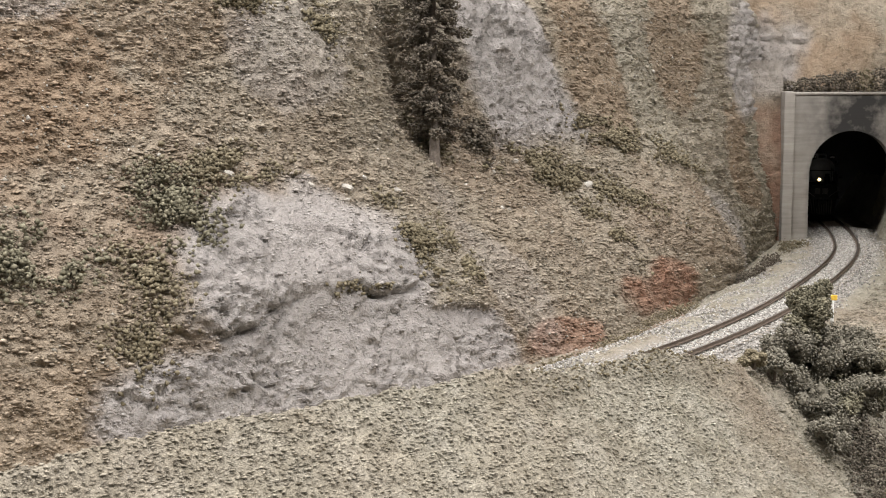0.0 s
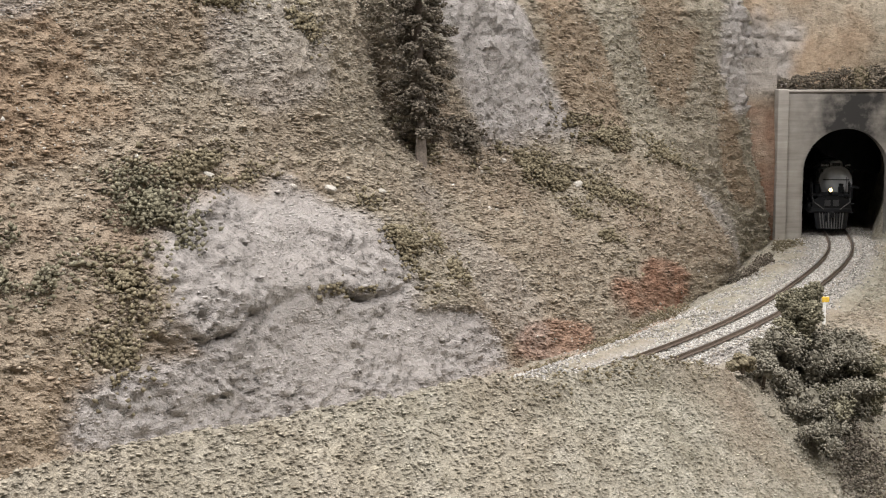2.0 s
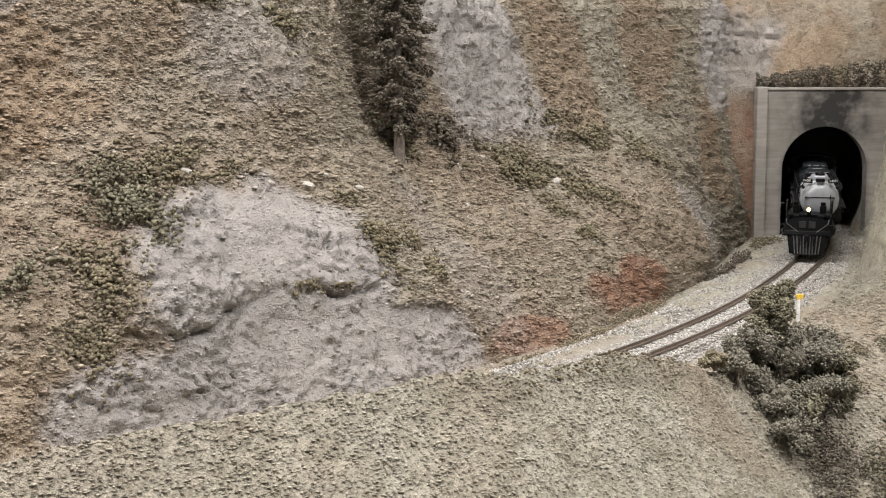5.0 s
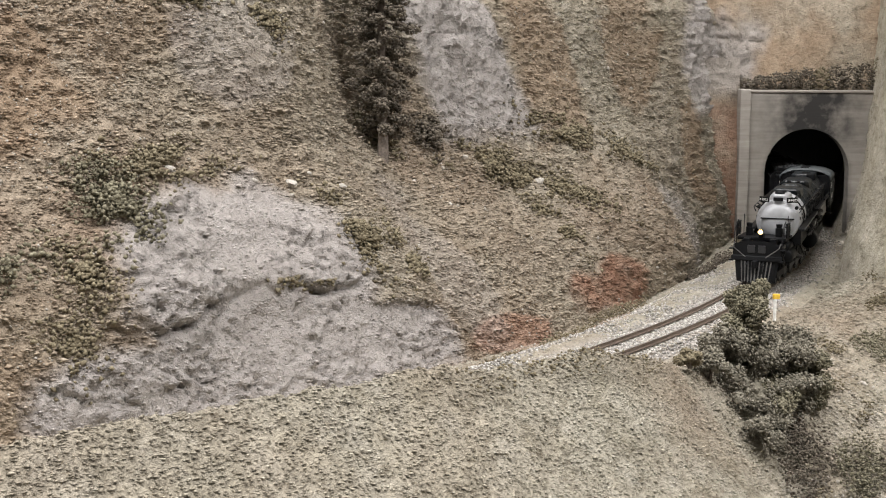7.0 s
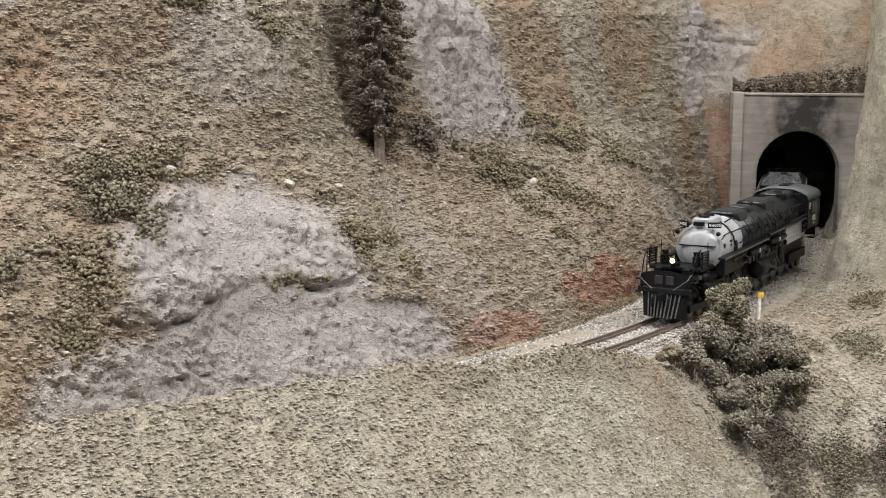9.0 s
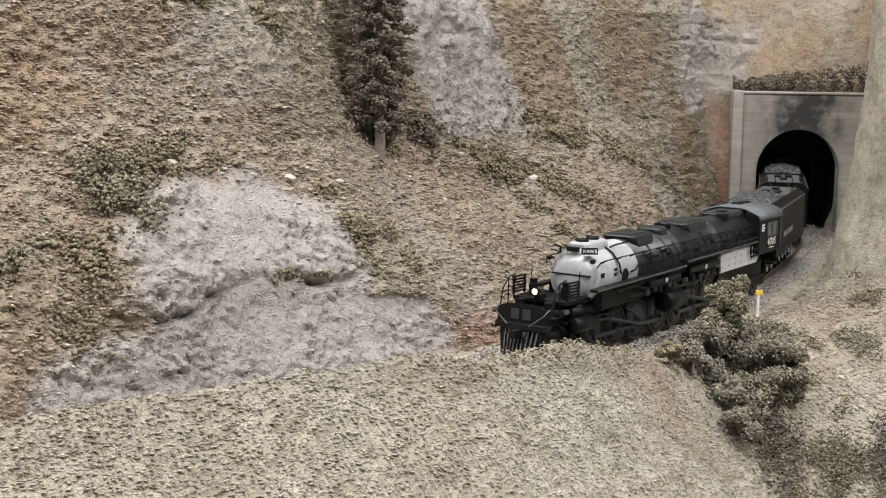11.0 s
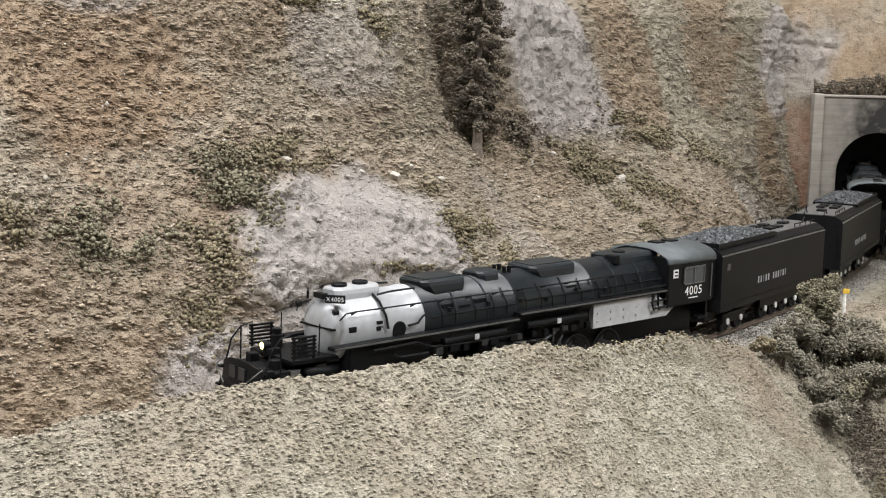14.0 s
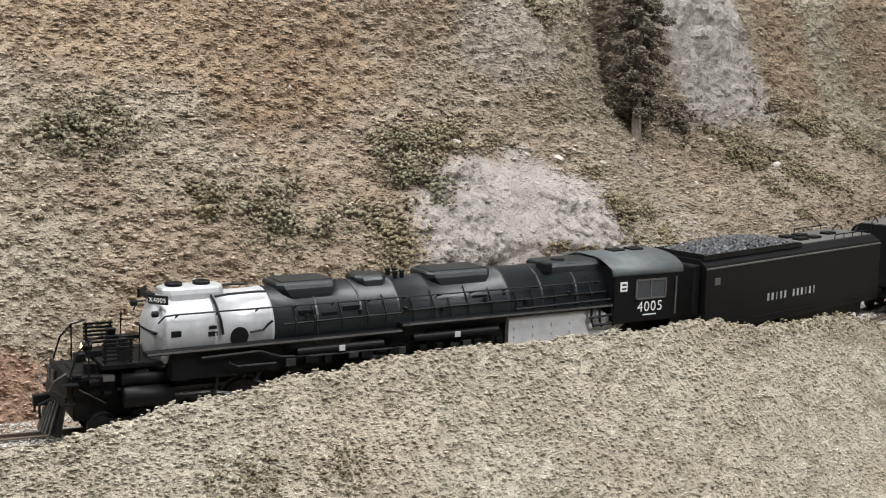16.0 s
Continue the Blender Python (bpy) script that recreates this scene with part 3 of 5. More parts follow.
# ---------------------------------------------------------------- tunnel portal
AX0, AX1, SPRING, CROWN = -0.0040, 0.0618, 0.0470, 0.0805


def arch_outline(n=28, grow=0.0):
    cx, rx, rz = (AX0 + AX1) / 2, (AX1 - AX0) / 2 + grow, CROWN - SPRING + grow
    return [(cx - rx, -0.02)] + [(cx - rx * math.cos(k * math.pi / n), SPRING + rz * math.sin(k * math.pi / n)) for k in range(n + 1)] + [(cx + rx, -0.02)]


def portal():
    base = new("tunnel_portal")
    base.matrix_basis = pose(0, PY, 0)
    tagged(base, "grey board-marked concrete tunnel portal with soot over the arch", "tunnel portal")
    # face: strips between the arch and the outer edge, with thickness
    arch = arch_outline()
    bm = bmesh.new()
    front, back = [], []
    n = len(arch)
    outer = []
    for i, (x, z) in enumerate(arch):
        f = i / (n - 1)
        if i == 0:
            o = (PX0, -0.02)
        elif i == n - 1:
            o = (PX1, -0.02)
        else:
            # walk up the left side, along the top and down the right side
            cx = (AX0 + AX1) / 2
            ang = math.pi * (i - 1) / (n - 3)
            ux, uz = -math.cos(ang), math.sin(ang)
            sx = ((PX1 if ux > 0 else PX0) - cx) / ux if abs(ux) > 1e-6 else 9
            sz = (PTOP - SPRING) / uz if uz > 1e-6 else 9
            s = min(sx, sz)
            o = (cx + ux * s, SPRING + uz * s)
        outer.append(o)
    # fine subdivision so the soot can follow the arch
    steps = 14
    rows = [[((1 - k / steps) * p[0] + k / steps * o[0], (1 - k / steps) * p[1] + k / steps * o[1]) for k in range(steps + 1)] for p, o in zip(arch, outer)]
    def corner_fill():
        for ci, (qx, qz) in enumerate(((PX0, PTOP), (PX1, PTOP))):
            for i in range(n - 1):
                a_, b_ = outer[i], outer[i + 1]
                if (abs(a_[0] - qx) < 1e-6) != (abs(b_[0] - qx) < 1e-6) and (abs(a_[1] - PTOP) < 1e-6 or abs(b_[1] - PTOP) < 1e-6):
                    yield a_, (qx, qz), b_
    vf = [[bm.verts.new((x, 0, z)) for x, z in r] for r in rows]
    vb = [[bm.verts.new((x, 0.012, z)) for x, z in (r[0], r[-1])] for r in rows]
    for i in range(n - 1):
        for k in range(steps):
            bm.faces.new((vf[i][k], vf[i][k + 1], vf[i + 1][k + 1], vf[i + 1][k]))
        bm.faces.new((vf[i][0], vf[i + 1][0], vb[i + 1][0], vb[i][0]))
        bm.faces.new((vf[i][-1], vb[i][1], vb[i + 1][1], vf[i + 1][-1]))
    for a_, q, b_ in corner_fill():
        bm.faces.new([bm.verts.new((p[0], 0, p[1])) for p in (a_, q, b_)])
    bmesh.ops.remove_doubles(bm, verts=bm.verts[:], dist=1e-6)
    bmesh.ops.recalc_face_normals(bm, faces=bm.faces[:])
    face = part("face", bm, CONCRETE, base)
    co = np.array([v.co[:] for v in face.data.vertices])
    cx = (AX0 + AX1) / 2
    soot = np.exp(-(((co[:, 0] - cx - 0.004) / 0.032) ** 2)) * smooth(co[:, 2], 0.05, 0.082) * 1.6
    rim = np.hypot((co[:, 0] - cx) / ((AX1 - AX0) / 2), np.maximum(co[:, 2] - SPRING, 0) / (CROWN - SPRING))
    paint(face, "soot", np.maximum(soot, 0.5 * (1 - smooth(rim, 1.0, 1.12))))
    # pilaster and cap
    bm = box(bmesh.new(), PX0 - 0.0005, PX0 + 0.0075, -0.0035, 0.014, -0.02, PTOP + 0.0012, 0.0006)
    part("pilaster", bm, CONCRETE, base)
    bm = box(bmesh.new(), PX0 + 0.0078, PX1 + 0.001, -0.0012, 0.014, PTOP - 0.0012, PTOP + 0.0006, 0.0005)
    part("cap", bm, CONCRETE, base)
    # bore that follows the line into the hill
    bm = bmesh.new()
    rings = []
    prof = arch_outline(16, 0.0008)
    cx = (AX0 + AX1) / 2
    for k in range(26):
        ang = math.radians(-9.6 + k * 1.6)
        c = place(math.degrees(ang), 0.0, 0)
        out = Vector((math.cos(ang), math.sin(ang), 0))
        shift = Vector((cx + 0.0, PY + 0.0122, 0)) - Vector(place(-9.6, 0.0, 0)) if k == 0 else Vector((0, 0, 0))
        grow = 0.0 if k == 0 else 0.014
        ring = []
        for x, z in prof:
            off = (x - cx) * (1 + grow * 28 / 1.0) if k else (x - cx)
            p = (Vector((x, PY + 0.0122, z)) if k == 0 else Vector(c) + out * (off + 0.01) + Vector((0, 0, z + (grow if z > 0.01 else 0))))
            ring.append(bm.verts.new(p - Vector((0, PY, 0))))
        rings.append(ring)
    for r0, r1 in zip(rings, rings[1:]):
        for i in range(len(r0) - 1):
            bm.faces.new((r0[i], r0[i + 1], r1[i + 1], r1[i]))
    bm.faces.new(rings[-1])
    part("bore", bm, LINING, base, "near-black tunnel lining")
    return base


portal()


# ---------------------------------------------------------------- track
def rail_line(side):
    bm = bmesh.new()
    prof = [(-0.0011, -0.0022), (0.0011, -0.0022), (0.0011, -0.0018), (0.0003, -0.0014), (0.0003, -0.0007), (0.00045, -0.0006), (0.00045, -0.0001), (0.0003, 0.0),
            (-0.0003, 0.0), (-0.00045, -0.0001), (-0.00045, -0.0006), (-0.0003, -0.0007), (-0.0003, -0.0014), (-0.0011, -0.0018)]
    prev = None
    for a in np.arange(-76, 36, 0.5):
        ring = [bm.verts.new(place(a, track_d(a) + side * 0.00825 + p, q)) for p, q in prof]
        if prev:
            for i in range(len(prof)):
                j = (i + 1) % len(prof)
                f = bm.faces.new((prev[i], prev[j], ring[j], ring[i]))
                f.material_index = 1 if i == 7 else 0
        prev = ring
    bmesh.ops.recalc_face_normals(bm, faces=bm.faces[:])
    ob = mesh_object("rail", bm, RAIL_SIDE)
    ob.data.materials.append(RAIL_TOP)
    return ob


TRACK = new("railway_track")
tagged(TRACK, "curved model railway track half buried in pale ballast", "railway track", kind="structure")
for s in (-1, 1):
    rail_line(s).parent = TRACK


def ties():
    bm = box(bmesh.new(), -0.0013, 0.0013, -0.0150, 0.0150, -0.0050, -0.0029)
    me = bpy.data.meshes.new("tie")
    bm.to_mesh(me)
    bm.free()
    me.materials.append(TIE)
    for i, a in enumerate(np.arange(-64, -4, 0.32)):
        ob = new("tie", me)
        x, y, z = place(a, track_d(a), 0)
        ob.matrix_basis = pose(x, y, z, 0, 0, a + 90 + random.uniform(-1.5, 1.5)) @ pose(0, random.uniform(-0.0006, 0.0006), random.uniform(-0.0003, 0.0001))
        ob.parent = TRACK


ties()


OCTA_V = np.array([(1, 0, 0), (-1, 0, 0), (0, 1, 0), (0, -1, 0), (0, 0, 1), (0, 0, -1)], float)
OCTA_F = np.array([(0, 2, 4), (2, 1, 4), (1, 3, 4), (3, 0, 4), (2, 0, 5), (1, 2, 5), (3, 1, 5), (0, 3, 5)])


def scatter(name, points, sizes, material, rng, flat=0.8, long=1.0):
    """Many small irregular lumps as one mesh."""
    n = len(points)
    v = OCTA_V[None] * rng.uniform(0.55, 1.3, (n, 6, 1))
    ang = rng.uniform(0, math.tau, n) if long == 1.0 else rng.normal(0.7, 0.45, n)
    c, s = np.cos(ang)[:, None], np.sin(ang)[:, None]
    tilt = rng.uniform(-0.7, 0.7, n)[:, None] * (1.0 if long == 1.0 else 0.5)
    x, y, z = v[..., 0] * long, v[..., 1], v[..., 2] * flat
    y, z = y * np.cos(tilt) - z * np.sin(tilt), y * np.sin(tilt) + z * np.cos(tilt)
    v = np.stack([x * c - y * s, x * s + y * c, z], -1) * np.asarray(sizes)[:, None, None] + points[:, None]
    f = (OCTA_F[None] + 6 * np.arange(n)[:, None, None]).reshape(-1, 3)
    return arrays_object(name, v.reshape(-1, 3), f, material)


RNG = np.random.default_rng(7)


def ballast():
    n = 52000
    a = RNG.uniform(-64, -6, n)
    w = np.where(RNG.uniform(0, 1, n) < 0.62, RNG.normal(0, 0.0105, n).clip(-0.03, 0.03), RNG.uniform(-0.026, 0.052, n))
    z = -0.0032 - 0.024 * smooth(w, 0.03, 0.102) - 0.0012 * smooth(np.abs(w), 0.012, 0.02) + RNG.uniform(-0.0006, 0.0005, n)
    z = np.where(np.abs(np.abs(w) - 0.00825) < 0.0016, z - 0.0006, z)
    ob = scatter("ballast", place(a, track_d(a) + w, z), RNG.uniform(0.0005, 0.00105, n), BALLAST, RNG)
    tagged(ob, "pale grey crushed ballast along the rails", "ballast", kind="stuff")


ballast()


# ---------------------------------------------------------------- the train (built in millimetres, x forward, y to the train's left)
def mm(name, bm, material, parent, label="", smooth=False):
    bmesh.ops.scale(bm, vec=(0.001, 0.001, 0.001), verts=bm.verts[:])
    return part(name, bm, material, parent, label, smooth)


def dome(x0, x1, half, z0, z1, lean=5.0):
    """A flat-topped sand box that sits astride the boiler, sloping in at its foot."""
    bm = bmesh.new()
    h = z1 - z0
    levels = [(z0, lean, half - 0.2), (z0 + h * 0.3, lean * 0.5, half), (z0 + h * 0.65, lean * 0.12, half - 0.2), (z1 - 0.9, 0.0, half - 0.7), (z1 - 0.25, 0.4, half - 1.5), (z1, 1.4, half - 2.8)]
    rings = []
    for z, inset, hy in levels:
        a, b = x0 - inset, x1 + inset * 0.35
        c = min(2.2, hy * 0.4)
        rings.append([bm.verts.new(p) for p in ((a - c, hy, z), (a, hy - c, z), (a, -hy + c, z), (a - c, -hy, z), (b + c, -hy, z), (b, -hy + c, z), (b, hy - c, z), (b + c, hy, z))])
    for r0, r1 in zip(rings, rings[1:]):
        for i in range(8):
            bm.faces.new((r0[i], r0[(i + 1) % 8], r1[(i + 1) % 8], r1[i]))
    bm.faces.new(rings[-1])
    bm.faces.new(rings[0][::-1])
    bmesh.ops.recalc_face_normals(bm, faces=bm.faces[:])
    return bm


def wheel(bm, x, y, z, r, width=2.4, spokes=0):
    lathe(bm, [(-width / 2, r * 0.55), (-width / 2, r * 0.86), (-width / 2 - 0.1, r), (width / 2 - 0.4, r * 0.98), (width / 2, r * 0.93), (width / 2, r * 0.8), (width / 2 - 0.7, r * 0.76),
               (width / 2 - 0.7, r * 0.3), (width / 2 + 0.2, r * 0.26), (width / 2 + 0.2, 0.01)], "y", 24, (x, y, z))
    return bm


def text_mesh(body, height, parent, m, material, name="lettering"):
    cu = bpy.data.curves.new("lettering", "FONT")
    cu.body, cu.size, cu.extrude, cu.align_x, cu.space_character = body, height / 0.69, 0.00005, "CENTER", 1.15
    tmp = bpy.data.objects.new("lettering", cu)
    me = bpy.data.meshes.new_from_object(tmp)
    bpy.data.objects.remove(tmp)
    bpy.data.curves.remove(cu)
    me.materials.clear()
    me.materials.append(material)
    ob = new(name, me)
    ob.parent = parent
    ob.matrix_basis = m
    return ob


BOILER_Z = 36.8
DRIVERS = []


def locomotive():
    loco = new("steam_locomotive")
    tagged(loco, "large black articulated model steam locomotive with silver smokebox", "locomotive")
    # --- boiler
    bm = lathe(bmesh.new(), [(-198, 14.4), (-150, 14.4), (-149.6, 14.7), (-148.2, 14.7), (-147.8, 14.2), (-101, 13.9), (-100.6, 14.2), (-99.4, 14.2), (-99, 13.8), (-49, 13.4)], "x", 40, (0, 0, BOILER_Z))
    boiler = mm("boiler", bm, BOILER, loco, "satin black banded boiler barrel", True)
    for x in (-66, -84, -118, -132, -165, -182):
        mm("boiler_band", lathe(bmesh.new(), [(x - 0.5, 13.5), (x - 0.45, 13.95 if x > -150 else 14.55), (x + 0.45, 13.95 if x > -150 else 14.55), (x + 0.5, 13.5)], "x", 40, (0, 0, BOILER_Z)), BOILER, boiler)
    # patches of access plates and washout plugs on the near and far flank
    for side in (1, -1):
        for x in (-62, -71, -80, -127, -136, -150, -172, -183):
            z = 41.5 + 0.8 * math.sin(x)
            mm("access_plate", box(bmesh.new(), x - 3.4, x + 3.4, side * 12.5 - 0.6, side * 12.5 + 0.6, z - 0.9, z + 0.9, 0.3), BLACK, boiler)
    # --- smokebox
    bm = lathe(bmesh.new(), [(-49, 13.5), (-48.6, 13.75), (-47.6, 13.75), (-47.2, 13.4), (-27, 13.3), (-26.8, 13.5), (-26.2, 13.5), (-26, 13.3), (-9.6, 13.3), (-8.8, 13.1), (-8.3, 12.5), (-8.2, 10.9), (-7.4, 10.5), (-6.0, 8.2), (-5.2, 4.6), (-5.0, 0.05)], "x", 48, (0, 0, BOILER_Z))
    smokebox = mm("smokebox", bm, SILVER, loco, "bright silver painted smokebox", True)
    bm = bmesh.new()
    for k in range(40):
        a = k * math.tau / 40
        box(bm, -8.6, -8.0, 11.8 * math.cos(a) - 0.28, 11.8 * math.cos(a) + 0.28, BOILER_Z + 11.8 * math.sin(a) - 0.28, BOILER_Z + 11.8 * math.sin(a) + 0.28)
    mm("door_bolts", bm, SILVER, smokebox)
    mm("door_bar", box(bmesh.new(), -6.4, -4.8, -10.2, 10.2, BOILER_Z + 1.3, BOILER_Z + 2.0, 0.2), BLACK, smokebox, "black bar across the smokebox door")
    for x, z, w, h in ((-12, 38.3, 1.9, 1.1), (-25.5, 39.6, 1.5, 0.65), (-25.5, 37.3, 1.8, 0.9)):
        mm("washout_port", box(bmesh.new(), x - w, x + w, 12.2, 13.45, z - h, z + h, 0.25), BLACK, smokebox)
        mm("washout_port", box(bmesh.new(), x - w, x + w, -13.45, -12.2, z - h, z + h, 0.25), BLACK, smokebox)
    for side in (1, -1):
        bm = lathe(bmesh.new(), [(side * 10.5, 3.4), (side * 13.5, 3.4), (side * 13.6, 2.8), (side * 13.5, 0.02)], "y", 20, (-35.5, 0, 35.6))
        mm("steam_pipe_cover", bm, BLACK, smokebox)
    bm = bmesh.new()
    for side in (1, -1):
        bm = bmesh.new()
        tube(bm, [(-27.5, side * 5, 50.2), (-27.9, side * 10, 47), (-28.3, side * 13.6, 42), (-28.8, side * 14.6, 37)], 0.5, 6)
        mm("injector_pipe", bm, BLACK, smokebox)
        bm = bmesh.new()
        tube(bm, [(-28, side * 8.5, 49.6), (-33, side * 8.8, 50.2), (-44, side * 8.6, 50.3), (-47.5, side * 8.2, 50.0)], 0.45, 6)
        mm("injector_pipe", bm, BLACK, smokebox)
        bm = bmesh.new()
        tube(bm, [(-39, side * 14.6, 37), (-44, side * 14.8, 37.5), (-46, side * 14.8, 39.5), (-47.6, side * 14.8, 40.5)], 0.45, 6)
        mm("injector_pipe", bm, BLACK, smokebox)
    
    # stack hood with two oval stacks
    hood = mm("stack_hood", dome(-10.5, -33.0, 6.2, 46.0, 53.0, 1.0), SILVER, smokebox, "silver double stack hood")
    for x in (-15.8, -26.2):
        mm("stack", lathe(bmesh.new(), [(52.4, 3.0), (54.0, 3.2), (54.2, 2.9), (53.0, 2.3)], "z", 20, (x, 0, 0)), BLACK, hood)
    # number boards and marker lamps
    for side in (1, -1):
        board = mm("number_board", box(bmesh.new(), -0.5, 0.5, -3.9, 3.9, -1.6, 1.6, 0.3), BLACK, smokebox, "black number board with white figures")
        board.matrix_basis = pose(-0.0072, side * 0.0085, 0.0500, 0, 0, side * 38)
        text_mesh("X4005", 0.0016, board, pose(0.0006, 0, -0.0008, 90, 0, 90), WHITE, "figures")
        mm("marker_lamp", lathe(bmesh.new(), [(-6.2, 0.3), (-6, 1.15), (-4.2, 1.15), (-3.8, 0.7), (-3.7, 0.02)], "x", 12, (0, side * 11.4, 45.6)), BLACK, smokebox)
    mm("bell_plate", box(bmesh.new(), -8, -5.6, -3.0, 3.0, 49.2, 51.4, 0.3), BLACK, smokebox)
    # --- boiler fittings
    for x0, x1, h, z1 in ((-52.5, -76.5, 9.4, 52.4), (-115.5, -144, 9.4, 52.4)):
        d_ = mm("sand_dome", dome(x0, x1, h, 45.8, z1, 4.5), BOILER, loco, "flat-topped black sand dome")
        mm("dome_lid", box(bmesh.new(), x1 + 1.5, x0 - 2, -h + 3.0, h - 3.0, z1 - 0.1, z1 + 0.35, 0.2), BOILER, d_)
    mm("steam_dome", dome(-86, -98.5, 7.0, 47.5, 52.6, 1.5), BOILER, loco)
    for x in (-103.5, -106.5):
        for y in (-3, 3):
            mm("safety_valve", lathe(bmesh.new(), [(49, 0.9), (52.2, 0.9), (52.4, 1.2), (53.0, 1.1), (53.1, 0.02)], "z", 10, (x, y, 0)), BLACK, loco)
    mm("firebox_casing", dome(-170, -203, 8.6, 47.0, 52.6, 2.0), BOILER, loco)
    mm("turret", box(bmesh.new(), -172.5, -168.5, 3.0, 9.5, 48.5, 52.8, 0.8), BLACK, loco)
    mm("turret_lid", lathe(bmesh.new(), [(52.4, 3.0), (53.1, 3.0), (53.3, 2.4), (53.3, 0.02)], "z", 16, (-180, 2, 0)), BLACK, loco)
    for side in (1, -1):
        bm = bmesh.new()
        pts = [(-5.5, side * 13.2, 42.6), (-7.5, side * 14.6, 45.2)] + [(x, side * (14.75 + 0.004 * -x), 45.6 + 0.004 * x) for x in range(-12, -198, -12)]
        tube(bm, pts, 0.32, 6)
        for x in range(-12, -196, -15):
            tube(bm, [(x, side * 12.4, 44.0), (x, side * (14.8 - 0.004 * x), 45.5 + 0.004 * x)], 0.38, 5)
        mm("handrail", bm, BLACK, loco)
        # running boards and the piping below them
        rb = mm("running_board", box(bmesh.new(), -100, 0, side * 15.0 - 2.0, side * 15.0 + 2.0, 32.0, 33.4, 0.2), BLACK, loco)
        mm("edge_strip", box(bmesh.new(), -99.5, -0.5, side * 17.05 - 0.12, side * 17.05 + 0.12, 32.4, 33.1), DECK, rb)
        rb = mm("running_board", box(bmesh.new(), -204, -99, side * 15.6 - 2.0, side * 15.6 + 2.0, 34.2, 35.6, 0.2), BLACK, loco)
        mm("edge_strip", box(bmesh.new(), -203, -99.5, side * 17.65 - 0.12, side * 17.65 + 0.12, 34.6, 35.3), DECK, rb)
        for x0, x1, z, r in ((-56, -92, 28.6, 1.5), (-104, -143, 29.4, 1.5)):
            tk = mm("air_reservoir", lathe(bmesh.new(), [(x1, 0.02), (x1 + 0.4, r), (x0 - 0.4, r), (x0, 0.02)], "x", 14, (0, side * 16.2, z)), BLACK, loco)
            mm("tank_strap", box(bmesh.new(), (x0 + x1) / 2 - 1.2, (x0 + x1) / 2 + 1.2, side * 17.7 - 0.12, side * 17.7 + 0.12, z - 1.0, z + 1.2), GREY, tk)
        bm = bmesh.new()
        tube(bm, [(-20, side * 16.4, 29.8), (-42, side * 16.4, 30.2), (-50, side * 16.4, 27.4), (-62, side * 16.4, 26.6), (-96, side * 16.4, 26.2)], 0.55, 6)
        mm("air_pipe", bm, BLACK, loco)
        bm = bmesh.new()
        tube(bm, [(-30, side * 16.6, 27.2), (-33, side * 16.8, 25.6), (-48, side * 16.8, 25.4)], 0.5, 6)
        mm("air_pipe", bm, BLACK, loco)
        bm = bmesh.new()
        tube(bm, [(-150, side * 17.6, 37.0), (-196, side * 17.6, 37.6)], 0.5, 6)
        mm("air_pipe", bm, BLACK, loco)
        mm("ash_pan_panel", prism(bmesh.new(), [(-148.2, 22.5), (-148.2, 33.4), (-192, 33.4), (-197, 30.6), (-206, 30.0), (-206, 26.5), (-200, 22.5)], "y", side * 14.2 - 1.4, side * 14.2 + 1.4), GREY, loco, "light grey ash pan panel")
        bm = bmesh.new()
        for z in (25.5, 29.0):
            for x in (-151, -160, -169, -178):
                lathe(bm, [(side * 15.5, 0.6), (side * 16.0, 0.6), (side * 16.0, 0.02)], "y", 8, (x, 0, z))
        mm("panel_studs", bm, GREY, loco)
        bm = bmesh.new()
        for x in (-187, -191, -197):
            tube(bm, [(x, side * 17.4, 34.5), (x - 0.3, side * 17.4, 29), (x - 1.5, side * 17.2, 26.5)], 0.55, 6)
        tube(bm, [(-186, side * 17.5, 30.5), (-199, side * 17.5, 31.2)], 0.5, 6)
        tube(bm, [(-188, side * 17.5, 27.2), (-199, side * 17.5, 27.6)], 0.6, 6)
        mm("injector", bm, BLACK, loco)
    rng = random.Random(11)
    for side in (1, -1):
        for x0, x1, dz in ((-52, -100, 0.0), (-100, -150, 1.0), (-150, -196, 1.2)):
            bm = bmesh.new()
            tube(bm, [(x0, side * 14.2, 38.6 + dz), ((x0 + x1) / 2, side * 14.5, 39.0 + dz), (x1, side * 14.9, 39.2 + dz)], 0.38, 6)
            mm("lubricator_pipe", bm, BLACK, boiler)
        for k in range(15):
            x = -56 - k * 9.4 + rng.uniform(-2, 2)
            zt = rng.uniform(43, 47)
            yt = math.sqrt(max(1, 14.6**2 - (zt - BOILER_Z) ** 2))
            bm = bmesh.new()
            tube(bm, [(x, side * yt, zt), (x - 0.6, side * 14.9, 40), (x - 0.4, side * 15.4, 35.2)], 0.3, 5)
            mm("sand_pipe", bm, BLACK, boiler)
            if k % 2:
                mm("check_valve", lathe(bmesh.new(), [(zt - 2, 0.02), (zt - 1.9, 0.9), (zt - 0.2, 0.9), (zt, 0.02)], "z", 8, (x + 2.5, side * 14.6, -3)), BLACK, boiler)
        for k in range(12):
            x = -54 - k * 8.0 + rng.uniform(-2, 2)
            h = rng.uniform(1.0, 2.4)
            mm("equipment_box", box(bmesh.new(), x - rng.uniform(1, 2.6), x + rng.uniform(1, 2.6), side * 16.4 - 0.9, side * 16.4 + 0.9, 25.5 - h, 26.5, 0.2), ROD if k % 3 == 0 else BLACK, loco)
